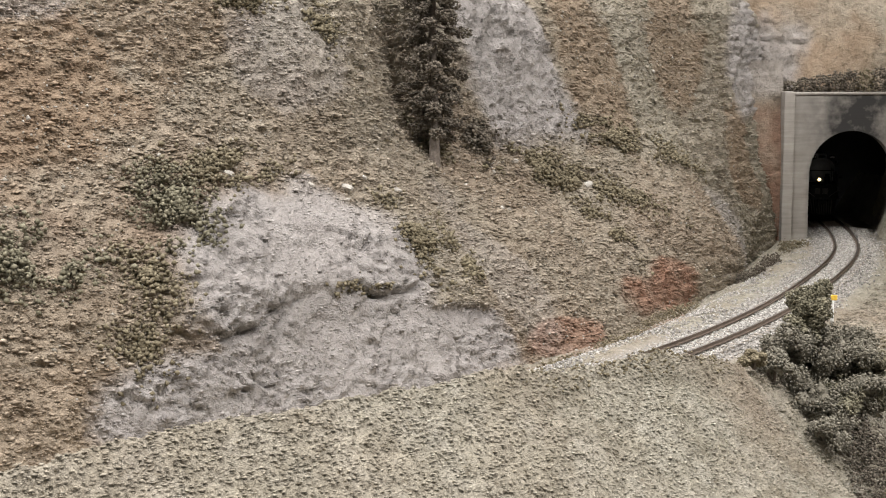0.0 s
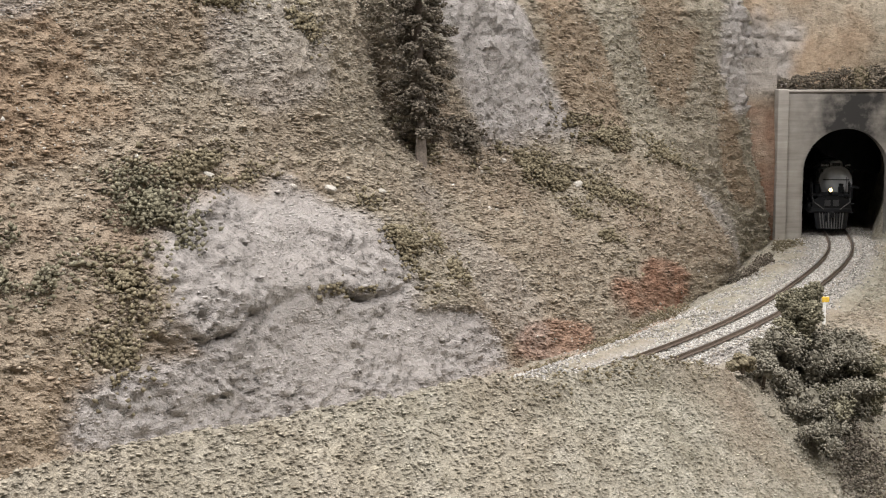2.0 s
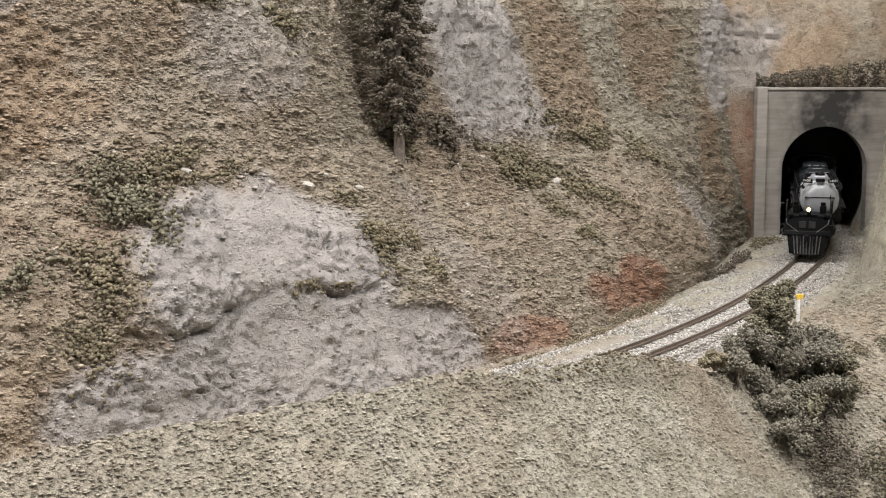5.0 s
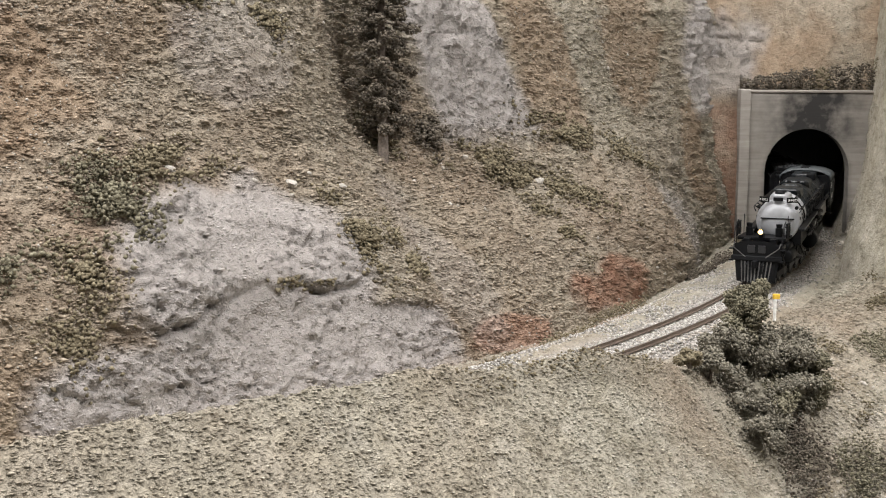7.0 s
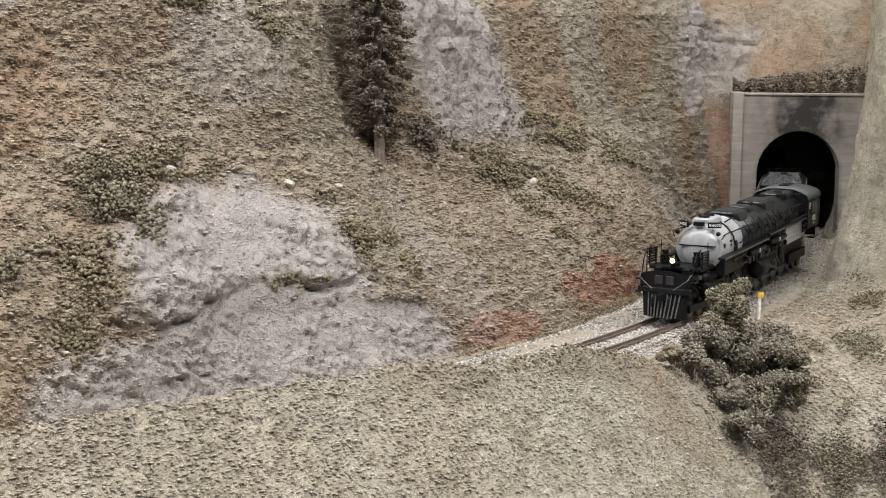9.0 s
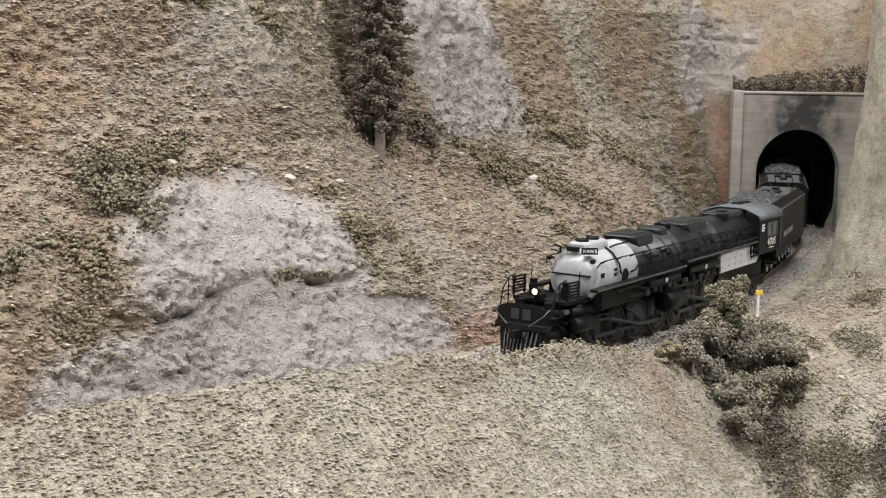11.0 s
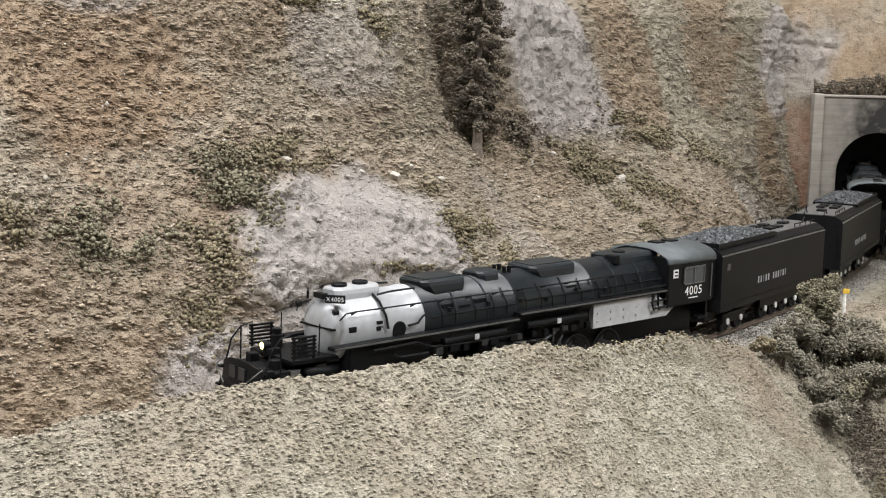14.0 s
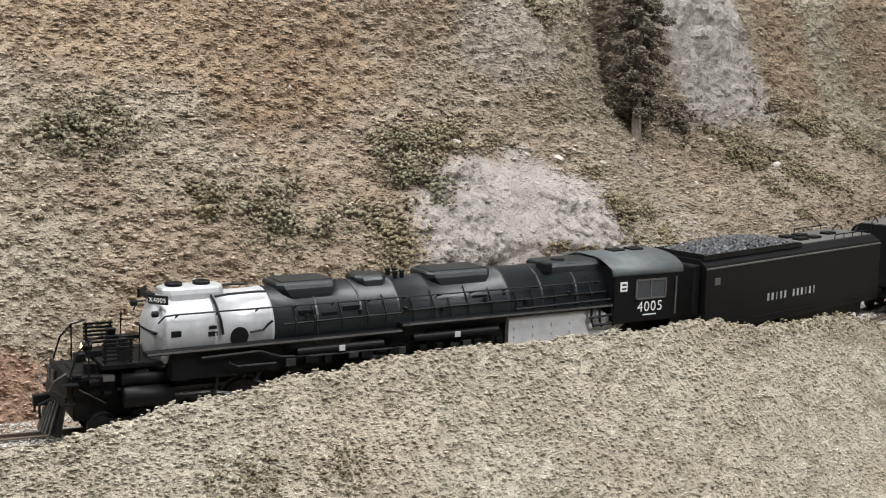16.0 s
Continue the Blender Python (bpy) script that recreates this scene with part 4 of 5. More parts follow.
    # frame and firebox below the boiler
    mm("rear_frame", box(bmesh.new(), -228, -84, -8.5, 8.5, 9, 26, 0.6), BLACK, loco)
    mm("firebox", box(bmesh.new(), -197, -112, -13.0, 13.0, 22, 34, 1.0), BLACK, loco)
    mm("boiler_saddle", box(bmesh.new(), -84, -22, -9, 9, 20, 27, 1.0), BLACK, loco)
    # black box added to keep the smokebox dark below the running board
    mm("smokebox_dark_fill", box(bmesh.new(), -52, -10, -14.3, 14.3, 22, 32.2, 0.6), BLACK, loco)
    # --- cab
    cab = mm("cab", cab_body(), BLACK, loco, "black enclosed steel cab")
    mm("cab_roof", cab_roof(), ROOF, cab, "weathered grey-green cab roof", True)
    for x in (-212, -222):
        mm("roof_vent", box(bmesh.new(), x - 3.2, x + 3.2, -4.5, 1.5, 53.6, 54.8, 0.3), BLACK, cab)
    for side in (1, -1):
        wn = mm("cab_window", box(bmesh.new(), -223.6, -208.8, side * 18.45 - 0.25, side * 18.45 + 0.25, 37.0, 44.4), GLASS, cab)
        bm = bmesh.new()
        for x0, x1, z0, z1 in ((-224.2, -208.2, 44.2, 44.9), (-224.2, -208.2, 36.5, 37.1), (-224.2, -223.5, 36.5, 44.9), (-208.9, -208.2, 36.5, 44.9), (-216.4, -215.8, 37, 44.4)):
            box(bm, x0, x1, side * 18.8 - 0.3, side * 18.8 + 0.3, z0, z1)
        mm("window_frame", bm, DECK, wn)
        text_mesh("4005", 0.0041, cab, pose(-0.2161, side * 0.01865, 0.0314, 90, 0, 180 if side > 0 else 0), WHITE, "cab_number")
        mm("data_lettering", box(bmesh.new(), -219.5, -212.5, side * 18.6 - 0.05, side * 18.6 + 0.05, 29.7, 30.2), WHITE, cab)
        sg = mm("warning_sign", box(bmesh.new(), -203.9, -200.3, side * 18.6 - 0.2, side * 18.6 + 0.2, 40.4, 44.4, 0.2), WHITE, cab, "white panel with dark marks")
        mm("sign_marks", box(bmesh.new(), -203.2, -201.0, side * 18.85 - 0.06, side * 18.85 + 0.06, 42.8, 43.6), BLACK, sg)
        mm("sign_marks", box(bmesh.new(), -203.2, -201.0, side * 18.85 - 0.06, side * 18.85 + 0.06, 41.2, 41.9), BLACK, sg)
        bm = bmesh.new()
        tube(bm, [(-229.5, side * 18.6, 29), (-229.5, side * 18.9, 45)], 0.35, 6)
        mm("grab_rail", bm, DECK, cab)
        mm("cab_step", box(bmesh.new(), -230, -222, side * 15.5 - 2.2, side * 15.5 + 2.2, 18.5, 19.3, 0.2), BLACK, cab)
    # --- front engine unit, turned into the curve under the overhanging boiler
    front = new("front_engine")
    front.parent = loco
    front.matrix_basis = pose(-0.085, 0, 0, 0, 0, -4.4) @ pose(0.079, 0, 0)
    front_engine(front)
    rear_running_gear(loco)
    return loco


def cab_body():
    bm = bmesh.new()
    # two flanks, front and back sheets around the interior
    for side in (1, -1):
        box(bm, -231, -197.5, side * 17.7 - 0.6, side * 17.7 + 0.6, 27.2, 48.0, 0.2)
    box(bm, -199.5, -197.5, -17, 17, 28, 50, 0.2)
    box(bm, -229.5, -228.5, -17, 17, 20, 34, 0.2)
    box(bm, -229.5, -199, -17, 17, 26.5, 28, 0.2)
    return bm


def cab_roof():
    bm = bmesh.new()
    n = 14
    outer = [(18.9 * math.cos(k * math.pi / n), 47.2 + 6.9 * math.sin(k * math.pi / n) ** 0.8) for k in range(n + 1)]
    inner = [(y * 0.95, z - 0.9) for y, z in outer[::-1]]
    return prism(bm, outer + inner, "x", -233.0, -196.6)


def rods(bm, xs, z, side, drop):
    y = side * 11.6
    for i in range(len(xs) - 1):
        box(bm, xs[i + 1] - 0.6, xs[i] + 0.6, y - 0.5, y + 0.5, z - drop - 0.9, z - drop + 0.9, 0.2)
    for x in xs:
        lathe(bm, [(y - 0.8, 0.02), (y - 0.8, 1.5), (y + 0.9, 1.5), (y + 0.9, 0.02)], "y", 12, (x, 0, z - drop))


def engine_unit(parent, xs, cyl_x, cyl_y, cyl_r=5.2):
    """Eight coupled drivers with their cylinders, rods and valve gear."""
    for side in (1, -1):
        for x in xs:
            w = mm("driver", wheel(bmesh.new(), 0, side * 8.6, 0, 9.8), BLACK, parent)
            mm("wheel_tread", lathe(bmesh.new(), [(side * 8.6 - 1.0, 9.75), (side * 8.6 - 1.0, 9.95), (side * 8.6 + 1.1, 9.95), (side * 8.6 + 1.1, 9.75)], "y", 28), ROD, w)
            pin = mm("counterweight", box(bmesh.new(), -4.2, 4.2, side * 9.6 - 0.4, side * 9.6 + 0.4, -7.6, -4.2, 0.3), BLACK, w)
            w.matrix_basis = pose(x / 1000, 0, 0.0099)
            DRIVERS.append((w, x / 1000))
        cyl = mm("cylinder", lathe(bmesh.new(), [(cyl_x - 9, 0.02), (cyl_x - 8.6, cyl_r), (cyl_x + 8.6, cyl_r), (cyl_x + 9, cyl_r * 0.9), (cyl_x + 9.3, 0.02)], "x", 22, (0, side * cyl_y, 16.4)), BLACK, parent, "", True)
        mm("valve_chest", lathe(bmesh.new(), [(cyl_x - 9.6, 0.02), (cyl_x - 9.2, 2.5), (cyl_x + 9.2, 2.5), (cyl_x + 9.7, 0.02)], "x", 18, (0, side * (cyl_y - 0.6), 22.4)), BLACK, cyl, "", True)
        mm("chest_cover", box(bmesh.new(), cyl_x - 7, cyl_x + 7, side * (cyl_y - 3) - 2.6, side * (cyl_y - 3) + 2.6, 16, 23, 0.6), BLACK, cyl)
        bm = bmesh.new()
        rods(bm, xs, 9.9, side, 2.6)
        mm("side_rod", bm, ROD, parent)
        bm = bmesh.new()
        tube(bm, [(cyl_x - 9, side * (cyl_y - 1), 15.2), (cyl_x - 24, side * (cyl_y - 1), 15.2)], 0.8, 6)
        box(bm, cyl_x - 28, cyl_x - 9, side * (cyl_y - 1) - 0.9, side * (cyl_y - 1) + 0.9, 17.2, 18.4, 0.2)
        tube(bm, [(cyl_x - 23, side * (cyl_y - 1), 15.2), (xs[2], side * 13.0, 7.6)], 1.0, 6)
        mm("main_rod", bm, ROD, parent)
        bm = bmesh.new()
        tube(bm, [(cyl_x - 8, side * (cyl_y - 0.5), 22.0), (cyl_x - 30, side * 14.6, 21.4), (cyl_x - 36, side * 14.6, 23.5)], 0.7, 6)
        tube(bm, [(cyl_x - 24, side * 14.6, 15.2), (cyl_x - 25, side * 14.8, 22.4)], 0.6, 6)
        tube(bm, [(cyl_x - 38, side * 14.4, 25.5), (cyl_x - 41, side * 14.4, 22), (cyl_x - 38.5, side * 14.4, 18)], 0.9, 6)
        tube(bm, [(xs[2], side * 14.0, 9.9), (cyl_x - 38.5, side * 14.4, 18.5)], 0.6, 6)
        box(bm, cyl_x - 42, cyl_x - 34, side * 14.2 - 1.2, side * 14.2 + 1.2, 24.2, 25.6, 0.2)
        box(bm, cyl_x - 35, cyl_x - 33.8, side * 14.8 - 0.8, side * 14.8 + 0.8, 20, 26, 0.2)
        mm("valve_gear", bm, ROD, parent)


def front_engine(front):
    mm("front_frame", box(bmesh.new(), -82, 26, -7.5, 7.5, 7.5, 25, 0.5), BLACK, front)
    engine_unit(front, [-13.5, -34.5, -55.5, -76.5], 1.5, 13.6, 4.0)
    deck = mm("pilot_deck", box(bmesh.new(), -6, 17.6, -14.8, 14.8, 26.6, 28.4, 0.3), BLACK, front, "black pilot deck")
    mm("front_deck", box(bmesh.new(), 17.4, 28.6, -14.0, 14.0, 23.2, 24.6, 0.3), BLACK, front)
    mm("deck_skirt", box(bmesh.new(), -4, 27, -10.5, 10.5, 17, 23.4, 0.4), BLACK, front)
    # face plate, sloping pilot with its vertical slots
    bm = bmesh.new()
    n = 12
    top = [(31.5 - 2.2 * (k / n * 2 - 1) ** 2, 14.6 * (k / n * 2 - 1)) for k in range(n + 1)]
    def ring(grow, z, squeeze):
        return [bm.verts.new((x + grow, y * squeeze, z - (3.0 * (y / 14.6) ** 2 if z > 27 else 0))) for x, y in top]
    rs = [ring(-0.9, 28.0, 0.97), ring(0, 28.2, 1.0), ring(0.6, 19.0, 1.0), ring(1.2, 18.4, 1.05), ring(1.6, 16.4, 1.05), ring(1.4, 15.8, 0.98)]
    for r0, r1 in zip(rs, rs[1:]):
        for i in range(n):
            bm.faces.new((r0[i], r0[i + 1], r1[i + 1], r1[i]))
    face = mm("face_plate", bm, BLACK, front, "curved black face plate")
    for y in (-3.2, 3.2):
        mm("cover_panel", box(bmesh.new(), 31.6, 32.4, y - 2.2, y + 2.2, 20.8, 25.4, 0.2), ROD, face)
    bm = bmesh.new()
    lo = [(36.6 - 4.5 * (k / n * 2 - 1) ** 2, 11.5 * (k / n * 2 - 1)) for k in range(n + 1)]
    hi = [(32.0 - 2.0 * (k / n * 2 - 1) ** 2, 13.5 * (k / n * 2 - 1)) for k in range(n + 1)]
    a = [bm.verts.new((x - 0.8, y, 17.5)) for x, y in hi]
    b = [bm.verts.new((x - 0.8, y, 3.2)) for x, y in lo]
    for i in range(n):
        bm.faces.new((a[i], a[i + 1], b[i + 1], b[i]))
    pilot = mm("pilot", bm, BLACK, front)
    for i in range(2, 11):
        f = i / 12 * 2 - 1
        p0, p1 = (32.0 - 2.0 * f * f, 13.5 * f, 16.5), (36.6 - 4.5 * f * f, 11.5 * f, 3.6)
        mm("pilot_bar", tube(bmesh.new(), [p0, p1], 0.42, 5), DECK, pilot)
    mm("coupler", box(bmesh.new(), 32, 38.5, -1.5, 1.5, 12.5, 16.5, 0.5), BLACK, front)
    for side in (1, -1):
        mm("hose", tube(bmesh.new(), [(33, side * 4.5, 15.5), (37, side * 4.6, 14), (37, side * 4.6, 9)], 0.5, 6), BLACK, front)
        mm("step", box(bmesh.new(), 26, 31, side * 15.4 - 1.6, side * 15.4 + 1.6, 22.2, 23.0, 0.2), BLACK, front)
        mm("step", box(bmesh.new(), 27, 32, side * 15.2 - 1.4, side * 15.2 + 1.4, 15.4, 16.2, 0.2), BLACK, front)
        # cooling grille: stacked bars beside the smokebox
        gr = mm("cooling_coil", box(bmesh.new(), 7.4, 8.2, side * 15.0 - 0.4, side * 15.0 + 0.4, 28.6, 37.4), BLACK, front)
        mm("coil_post", box(bmesh.new(), 16.2, 17.0, side * 15.0 - 0.4, side * 15.0 + 0.4, 28.6, 37.4), BLACK, gr)
        for k in range(6):
            mm("coil_bar", box(bmesh.new(), 7.0, 17.6, side * 15.0 - 0.55, side * 15.0 + 0.55, 29.6 + k * 1.4, 30.3 + k * 1.4), BLACK, gr)
        bm = bmesh.new()
        tube(bm, [(28.5, side * 14.2, 25.0), (26, side * 14.5, 33), (22, side * 14.2, 37.4), (17, side * 14.2, 38.6), (16.6, side * 14.2, 35)], 0.35, 6)
        tube(bm, [(22, side * 14.2, 37.4), (22, side * 14.4, 24.5)], 0.3, 6)
        tube(bm, [(4.5, side * 13.4, 28.6), (4.2, side * 13.4, 41)], 0.25, 6)
        mm("deck_railing", bm, BLACK, front)
        for x in (16.5, 3.0):
            wl = mm("lead_wheel", wheel(bmesh.new(), x, side * 8.4, 5.2, 5.1, 2.2), BLACK, front)
            mm("wheel_tread", lathe(bmesh.new(), [(side * 8.4 - 0.9, 5.0), (side * 8.4 - 0.9, 5.2), (side * 8.4 + 1.0, 5.2), (side * 8.4 + 1.0, 5.0)], "y", 20, (x, 0, 5.2)), ROD, wl)
        mm("truck_frame", box(bmesh.new(), 0, 22, side * 10.4 - 0.8, side * 10.4 + 0.8, 4.6, 8.6, 0.4), BLACK, front)
        mm("air_pump", lathe(bmesh.new(), [(28.6, 2.2), (33.5, 2.3), (33.8, 1.6), (36.0, 2.0), (36.3, 0.02)], "z", 14, (9.0, side * 9.0, 0)), BLACK, front)
    rng = random.Random(5)
    for side in (1, -1):
        for k in range(9):
            x, z = rng.uniform(-3, 26), rng.uniform(17, 25.5)
            mm("bracket", box(bmesh.new(), x - rng.uniform(0.8, 2.2), x + rng.uniform(0.8, 2.2), side * 12.4 - 1.6, side * 12.4 + 1.6, z - rng.uniform(0.4, 1.2), z + rng.uniform(0.4, 1.2), 0.2), BLACK if k % 3 else DECK, front)
        for k in range(4):
            x, z = rng.uniform(2, 26), rng.uniform(20, 26)
            mm("brake_pipe", tube(bmesh.new(), [(x, side * 13.6, z), (x - 4, side * 14.2, z - rng.uniform(0, 3)), (x - 9, side * 13.8, z - rng.uniform(2, 6))], 0.4, 6), BLACK, front)
        mm("relay_valve", lathe(bmesh.new(), [(18.4, 0.02), (18.5, 1.6), (22, 1.7), (22.2, 0.02)], "x", 12, (0, side * 12.6, 22.6)), BLACK, front)
        mm("deck_box", box(bmesh.new(), 18.5, 22.5, side * 8.0 - 2.0, side * 8.0 + 2.0, 24.4, 28.2, 0.4), BLACK, front)
        mm("cut_lever", tube(bmesh.new(), [(29.5, side * 14, 26.5), (33.5, side * 13.5, 24), (34.4, side * 6, 18.5)], 0.3, 5), DECK, front)
    lampb = mm("headlight", lathe(bmesh.new(), [(12.8, 0.02), (12.9, 1.3), (16.0, 1.8), (16.4, 1.8), (16.4, 1.65)], "x", 18, (5, 0, 32.2)), BLACK, front, "black headlight casing")
    mm("lens", lathe(bmesh.new(), [(15.9, 1.6), (16.4, 1.4), (16.7, 0.7), (16.8, 0.02)], "x", 18, (5, 0, 32.2)), HEADLIGHT, lampb, "glowing warm lens", True)
    mm("bracket", box(bmesh.new(), 13.5, 20, -1.4, 1.4, 28.2, 30.6, 0.2), BLACK, lampb)


def rear_running_gear(loco):
    engine_unit(loco, [-102, -123, -144, -165], -88, 13.6)
    for side in (1, -1):
        for x in (-183, -199, -214):
            w = mm("trailing_wheel", wheel(bmesh.new(), x, side * 8.4, 6.0, 5.9, 2.2), BLACK, loco)
            mm("wheel_tread", lathe(bmesh.new(), [(side * 8.4 - 0.9, 5.8), (side * 8.4 - 0.9, 6.0), (side * 8.4 + 1.0, 6.0), (side * 8.4 + 1.0, 5.8)], "y", 20, (x, 0, 6.0)), ROD, w)
        mm("trailing_truck", box(bmesh.new(), -224, -176, side * 10.8 - 1.0, side * 10.8 + 1.0, 6.5, 12.5, 0.6), BLACK, loco)


def tender():
    """Own space: x forward from the tender's middle."""
    t = new("tender")
    tagged(t, "long black coal and water tender with white lettering", "tender")
    h = 71.5
    out = [(-17.2, 14.5), (17.2, 14.5), (17.4, 16), (17.4, 42.5), (16.6, 44.6), (12.5, 47.0), (-12.5, 47.0), (-16.6, 44.6), (-17.4, 42.5), (-17.4, 16)]
    body = mm("body", prism(bmesh.new(), out, "x", -h, h), BLACK, t, "satin black riveted tender body")
    mm("deck_plate", box(bmesh.new(), -h + 1, -8, -12.2, 12.2, 47.0, 47.5, 0.15), DECK, body, "brown-grey deck plate")
    for side in (1, -1):
        mm("edge_bead", box(bmesh.new(), -h, h, side * 17.2 - 0.45, side * 17.2 + 0.45, 42.9, 43.6, 0.15), DECK, body)
        mm("bottom_bead", box(bmesh.new(), -h, h, side * 17.6 - 0.3, side * 17.6 + 0.3, 17.2, 17.9, 0.1), BLACK, body)
        # company lettering as plain bars
        for k in range(12):
            if k != 5:
                w = 0.28 if k in (2, 9, 11) else 0.7
                mm("lettering", box(bmesh.new(), side * (24 - 3.4 * k) - w, side * (24 - 3.4 * k) + w, side * 17.5 - 0.12, side * 17.5 + 0.12, 24.2, 27.6), LETTER, body)
        mm("data_panel", box(bmesh.new(), 61.5, 65.5, side * 17.5 - 0.2, side * 17.5 + 0.2, 35.6, 38.8, 0.1), DECK, body)
        bm = bmesh.new()
        tube(bm, [(-h + 4, side * 11.8, 47.3), (-h + 4, side * 11.8, 49.4), (-38, side * 11.8, 49.4), (-38, side * 11.8, 47.3)], 0.3, 5)
        for x in (-62, -54, -46):
            tube(bm, [(x, side * 11.8, 47.3), (x, side * 11.8, 49.4)], 0.25, 5)
        mm("deck_rail", bm, BLACK, body)
        for x in (-61, -46.5, -32, -17.5, -3, 30, 47):
            w = mm("tender_wheel", wheel(bmesh.new(), x, side * 8.6, 6.0, 6.0, 2.2), BLACK, t)
            mm("wheel_face", lathe(bmesh.new(), [(side * 10.9, 0.02), (side * 10.9, 1.7), (side * 11.5, 1.7), (side * 11.7, 1.0), (side * 11.7, 0.02)], "y", 16, (x, 0, 6.0)), WHITE, w, "pale roller bearing cover")
        mm("pedestal", box(bmesh.new(), -68, 4, side * 10.2 - 0.6, side * 10.2 + 0.6, 6.5, 13.5, 0.4), BLACK, t)
        mm("truck_frame", box(bmesh.new(), 24, 53, side * 10.2 - 0.6, side * 10.2 + 0.6, 5.0, 10.5, 0.6), BLACK, t)
        mm("rear_grab", tube(bmesh.new(), [(-h - 0.8, side * 15, 18), (-h - 0.8, side * 15, 40)], 0.3, 5), BLACK, t)
    mm("underframe", box(bmesh.new(), -h + 2, h - 2, -8, 8, 8, 14.6, 0.4), BLACK, t)
    # coal bunker with its raised boards
    bunker = mm("coal_bunker", bunker_boards(), BLACK, t, "raised black bunker boards")
    rng = np.random.default_rng(3)
    n = 1900
    x, y = rng.uniform(-4, 66, n), rng.uniform(-13.4, 13.4, n)
    z = 47.4 + 4.2 * np.clip(1 - ((x - 30) / 38) ** 2, 0, 1) * np.clip(1 - (y / 15) ** 2, 0, 1) + rng.uniform(-0.4, 0.4, n)
    lumps = scatter("coal", np.stack([x, y, z], -1) * 0.001, rng.uniform(0.0008, 0.0017, n), COAL, rng)
    lumps.parent = t
    lumps["label"] = "heaped grey-black coal"
    bm = bmesh.new()
    bmesh.ops.create_grid(bm, x_segments=16, y_segments=8, size=1)
    for v in bm.verts:
        v.co.x, v.co.y = 31 + v.co.x * 35, v.co.y * 13.4
        v.co.z = 47.0 + 4.0 * max(0, 1 - ((v.co.x - 30) / 38) ** 2) * max(0, 1 - (v.co.y / 15) ** 2)
    mm("coal_bed", bm, BLACK, t)
    for x, y in ((-20, -4), (-20, 4), (-31, -4), (-31, 4), (-50, 0)):
        mm("hatch", box(bmesh.new(), x - 3.6, x + 3.6, y - 2.6, y + 2.6, 47.4, 48.7, 0.4), BLACK, t)
    mm("ladder", tube(bmesh.new(), [(-h - 0.6, 6, 16), (-h - 0.6, 6, 48), (-h + 4, 6, 50.5), (-h + 8, 6, 47.5)], 0.35, 5), BLACK, t)
    mm("ladder", tube(bmesh.new(), [(-h - 0.6, -6, 16), (-h - 0.6, -6, 48), (-h + 4, -6, 50.5), (-h + 8, -6, 47.5)], 0.35, 5), BLACK, t)
    mm("drawbar", box(bmesh.new(), -h - 9, h + 9, -1.6, 1.6, 10.5, 13.5, 0.3), BLACK, t)
    mm("diaphragm", box(bmesh.new(), h, h + 5, -14, 14, 22, 45, 1.0), BLACK, t)
    return t


def bunker_boards():
    bm = bmesh.new()
    for side in (1, -1):
        prism(bm, [(-6, 46.6), (70, 46.6), (70, 49.0), (-2, 49.0), (-6, 48)], "y", side * 13.9 - 0.5, side * 13.9 + 0.5)
    box(bm, -6.5, -5.5, -14, 14, 46.6, 48.4, 0.2)
    box(bm, 69.0, 70.0, -14, 14, 46.6, 49.4, 0.2)
    return bm


LOCO = locomotive()
TENDER = tender()
TENDER_2 = copy_thing(TENDER, Matrix.Identity(4))
LOCO_2 = copy_thing(LOCO, Matrix.Identity(4))
tagged(LOCO, group="coupled locomotives")
tagged(LOCO_2, "second black steam locomotive coupled tender first inside the tunnel", group="coupled locomotives")
tagged(TENDER_2, "second black coal tender coupled back to back", group="tenders")
tagged(TENDER, group="tenders")

# Angle of the leading smokebox on the curve, second by second.
RUN_T = [0, 1.5, 3.5, 4.2, 5.3, 6.5, 7, 7.5, 8, 8.5, 9, 11.5, 12, 12.5, 13, 13.5, 14, 14.5, 15, 15.5, 16]
RUN_A = [-3.0, -7.4, -12.3, -14.3, -17.7, -21.4, -23.1, -24.9, -26.6, -28.35, -30.2, -39.1, -41.0, -42.75, -44.6, -46.6, -48.65, -50.5, -52.38, -54.28, -56.17]


def run_angle(t):
    return float(np.interp(t, RUN_T, RUN_A))


def on_line(a, d, heading):
    x, y, z = place(a, d, 0)
    return pose(x, y, z, 0, 0, heading)


def motions():
    times = [k * 0.25 for k in range(65)]
    walk(LOCO, [(t, on_line(run_angle(t), 0.0, run_angle(t) - 90 + 4.8)) for t in times])
    walk(TENDER, [(t, on_line(run_angle(t) + 16.75, 0.0085, run_angle(t) + 16.75 - 90)) for t in times])
    walk(TENDER_2, [(t, on_line(run_angle(t) + 25.9, 0.0085, run_angle(t) + 25.9 + 90)) for t in times])
    walk(LOCO_2, [(t, on_line(run_angle(t) + 42.6, 0.0, run_angle(t) + 42.6 + 90 - 4.8)) for t in times])
    spins = [k * 0.1 for k in range(161)]
    for w, x in DRIVERS:
        walk(w, [(t, pose(x, 0, 0.0099) @ Matrix.Rotation(-(math.radians(run_angle(t) - run_angle(0)) * RADIUS) / 0.0099, 4, "Y")) for t in spins])


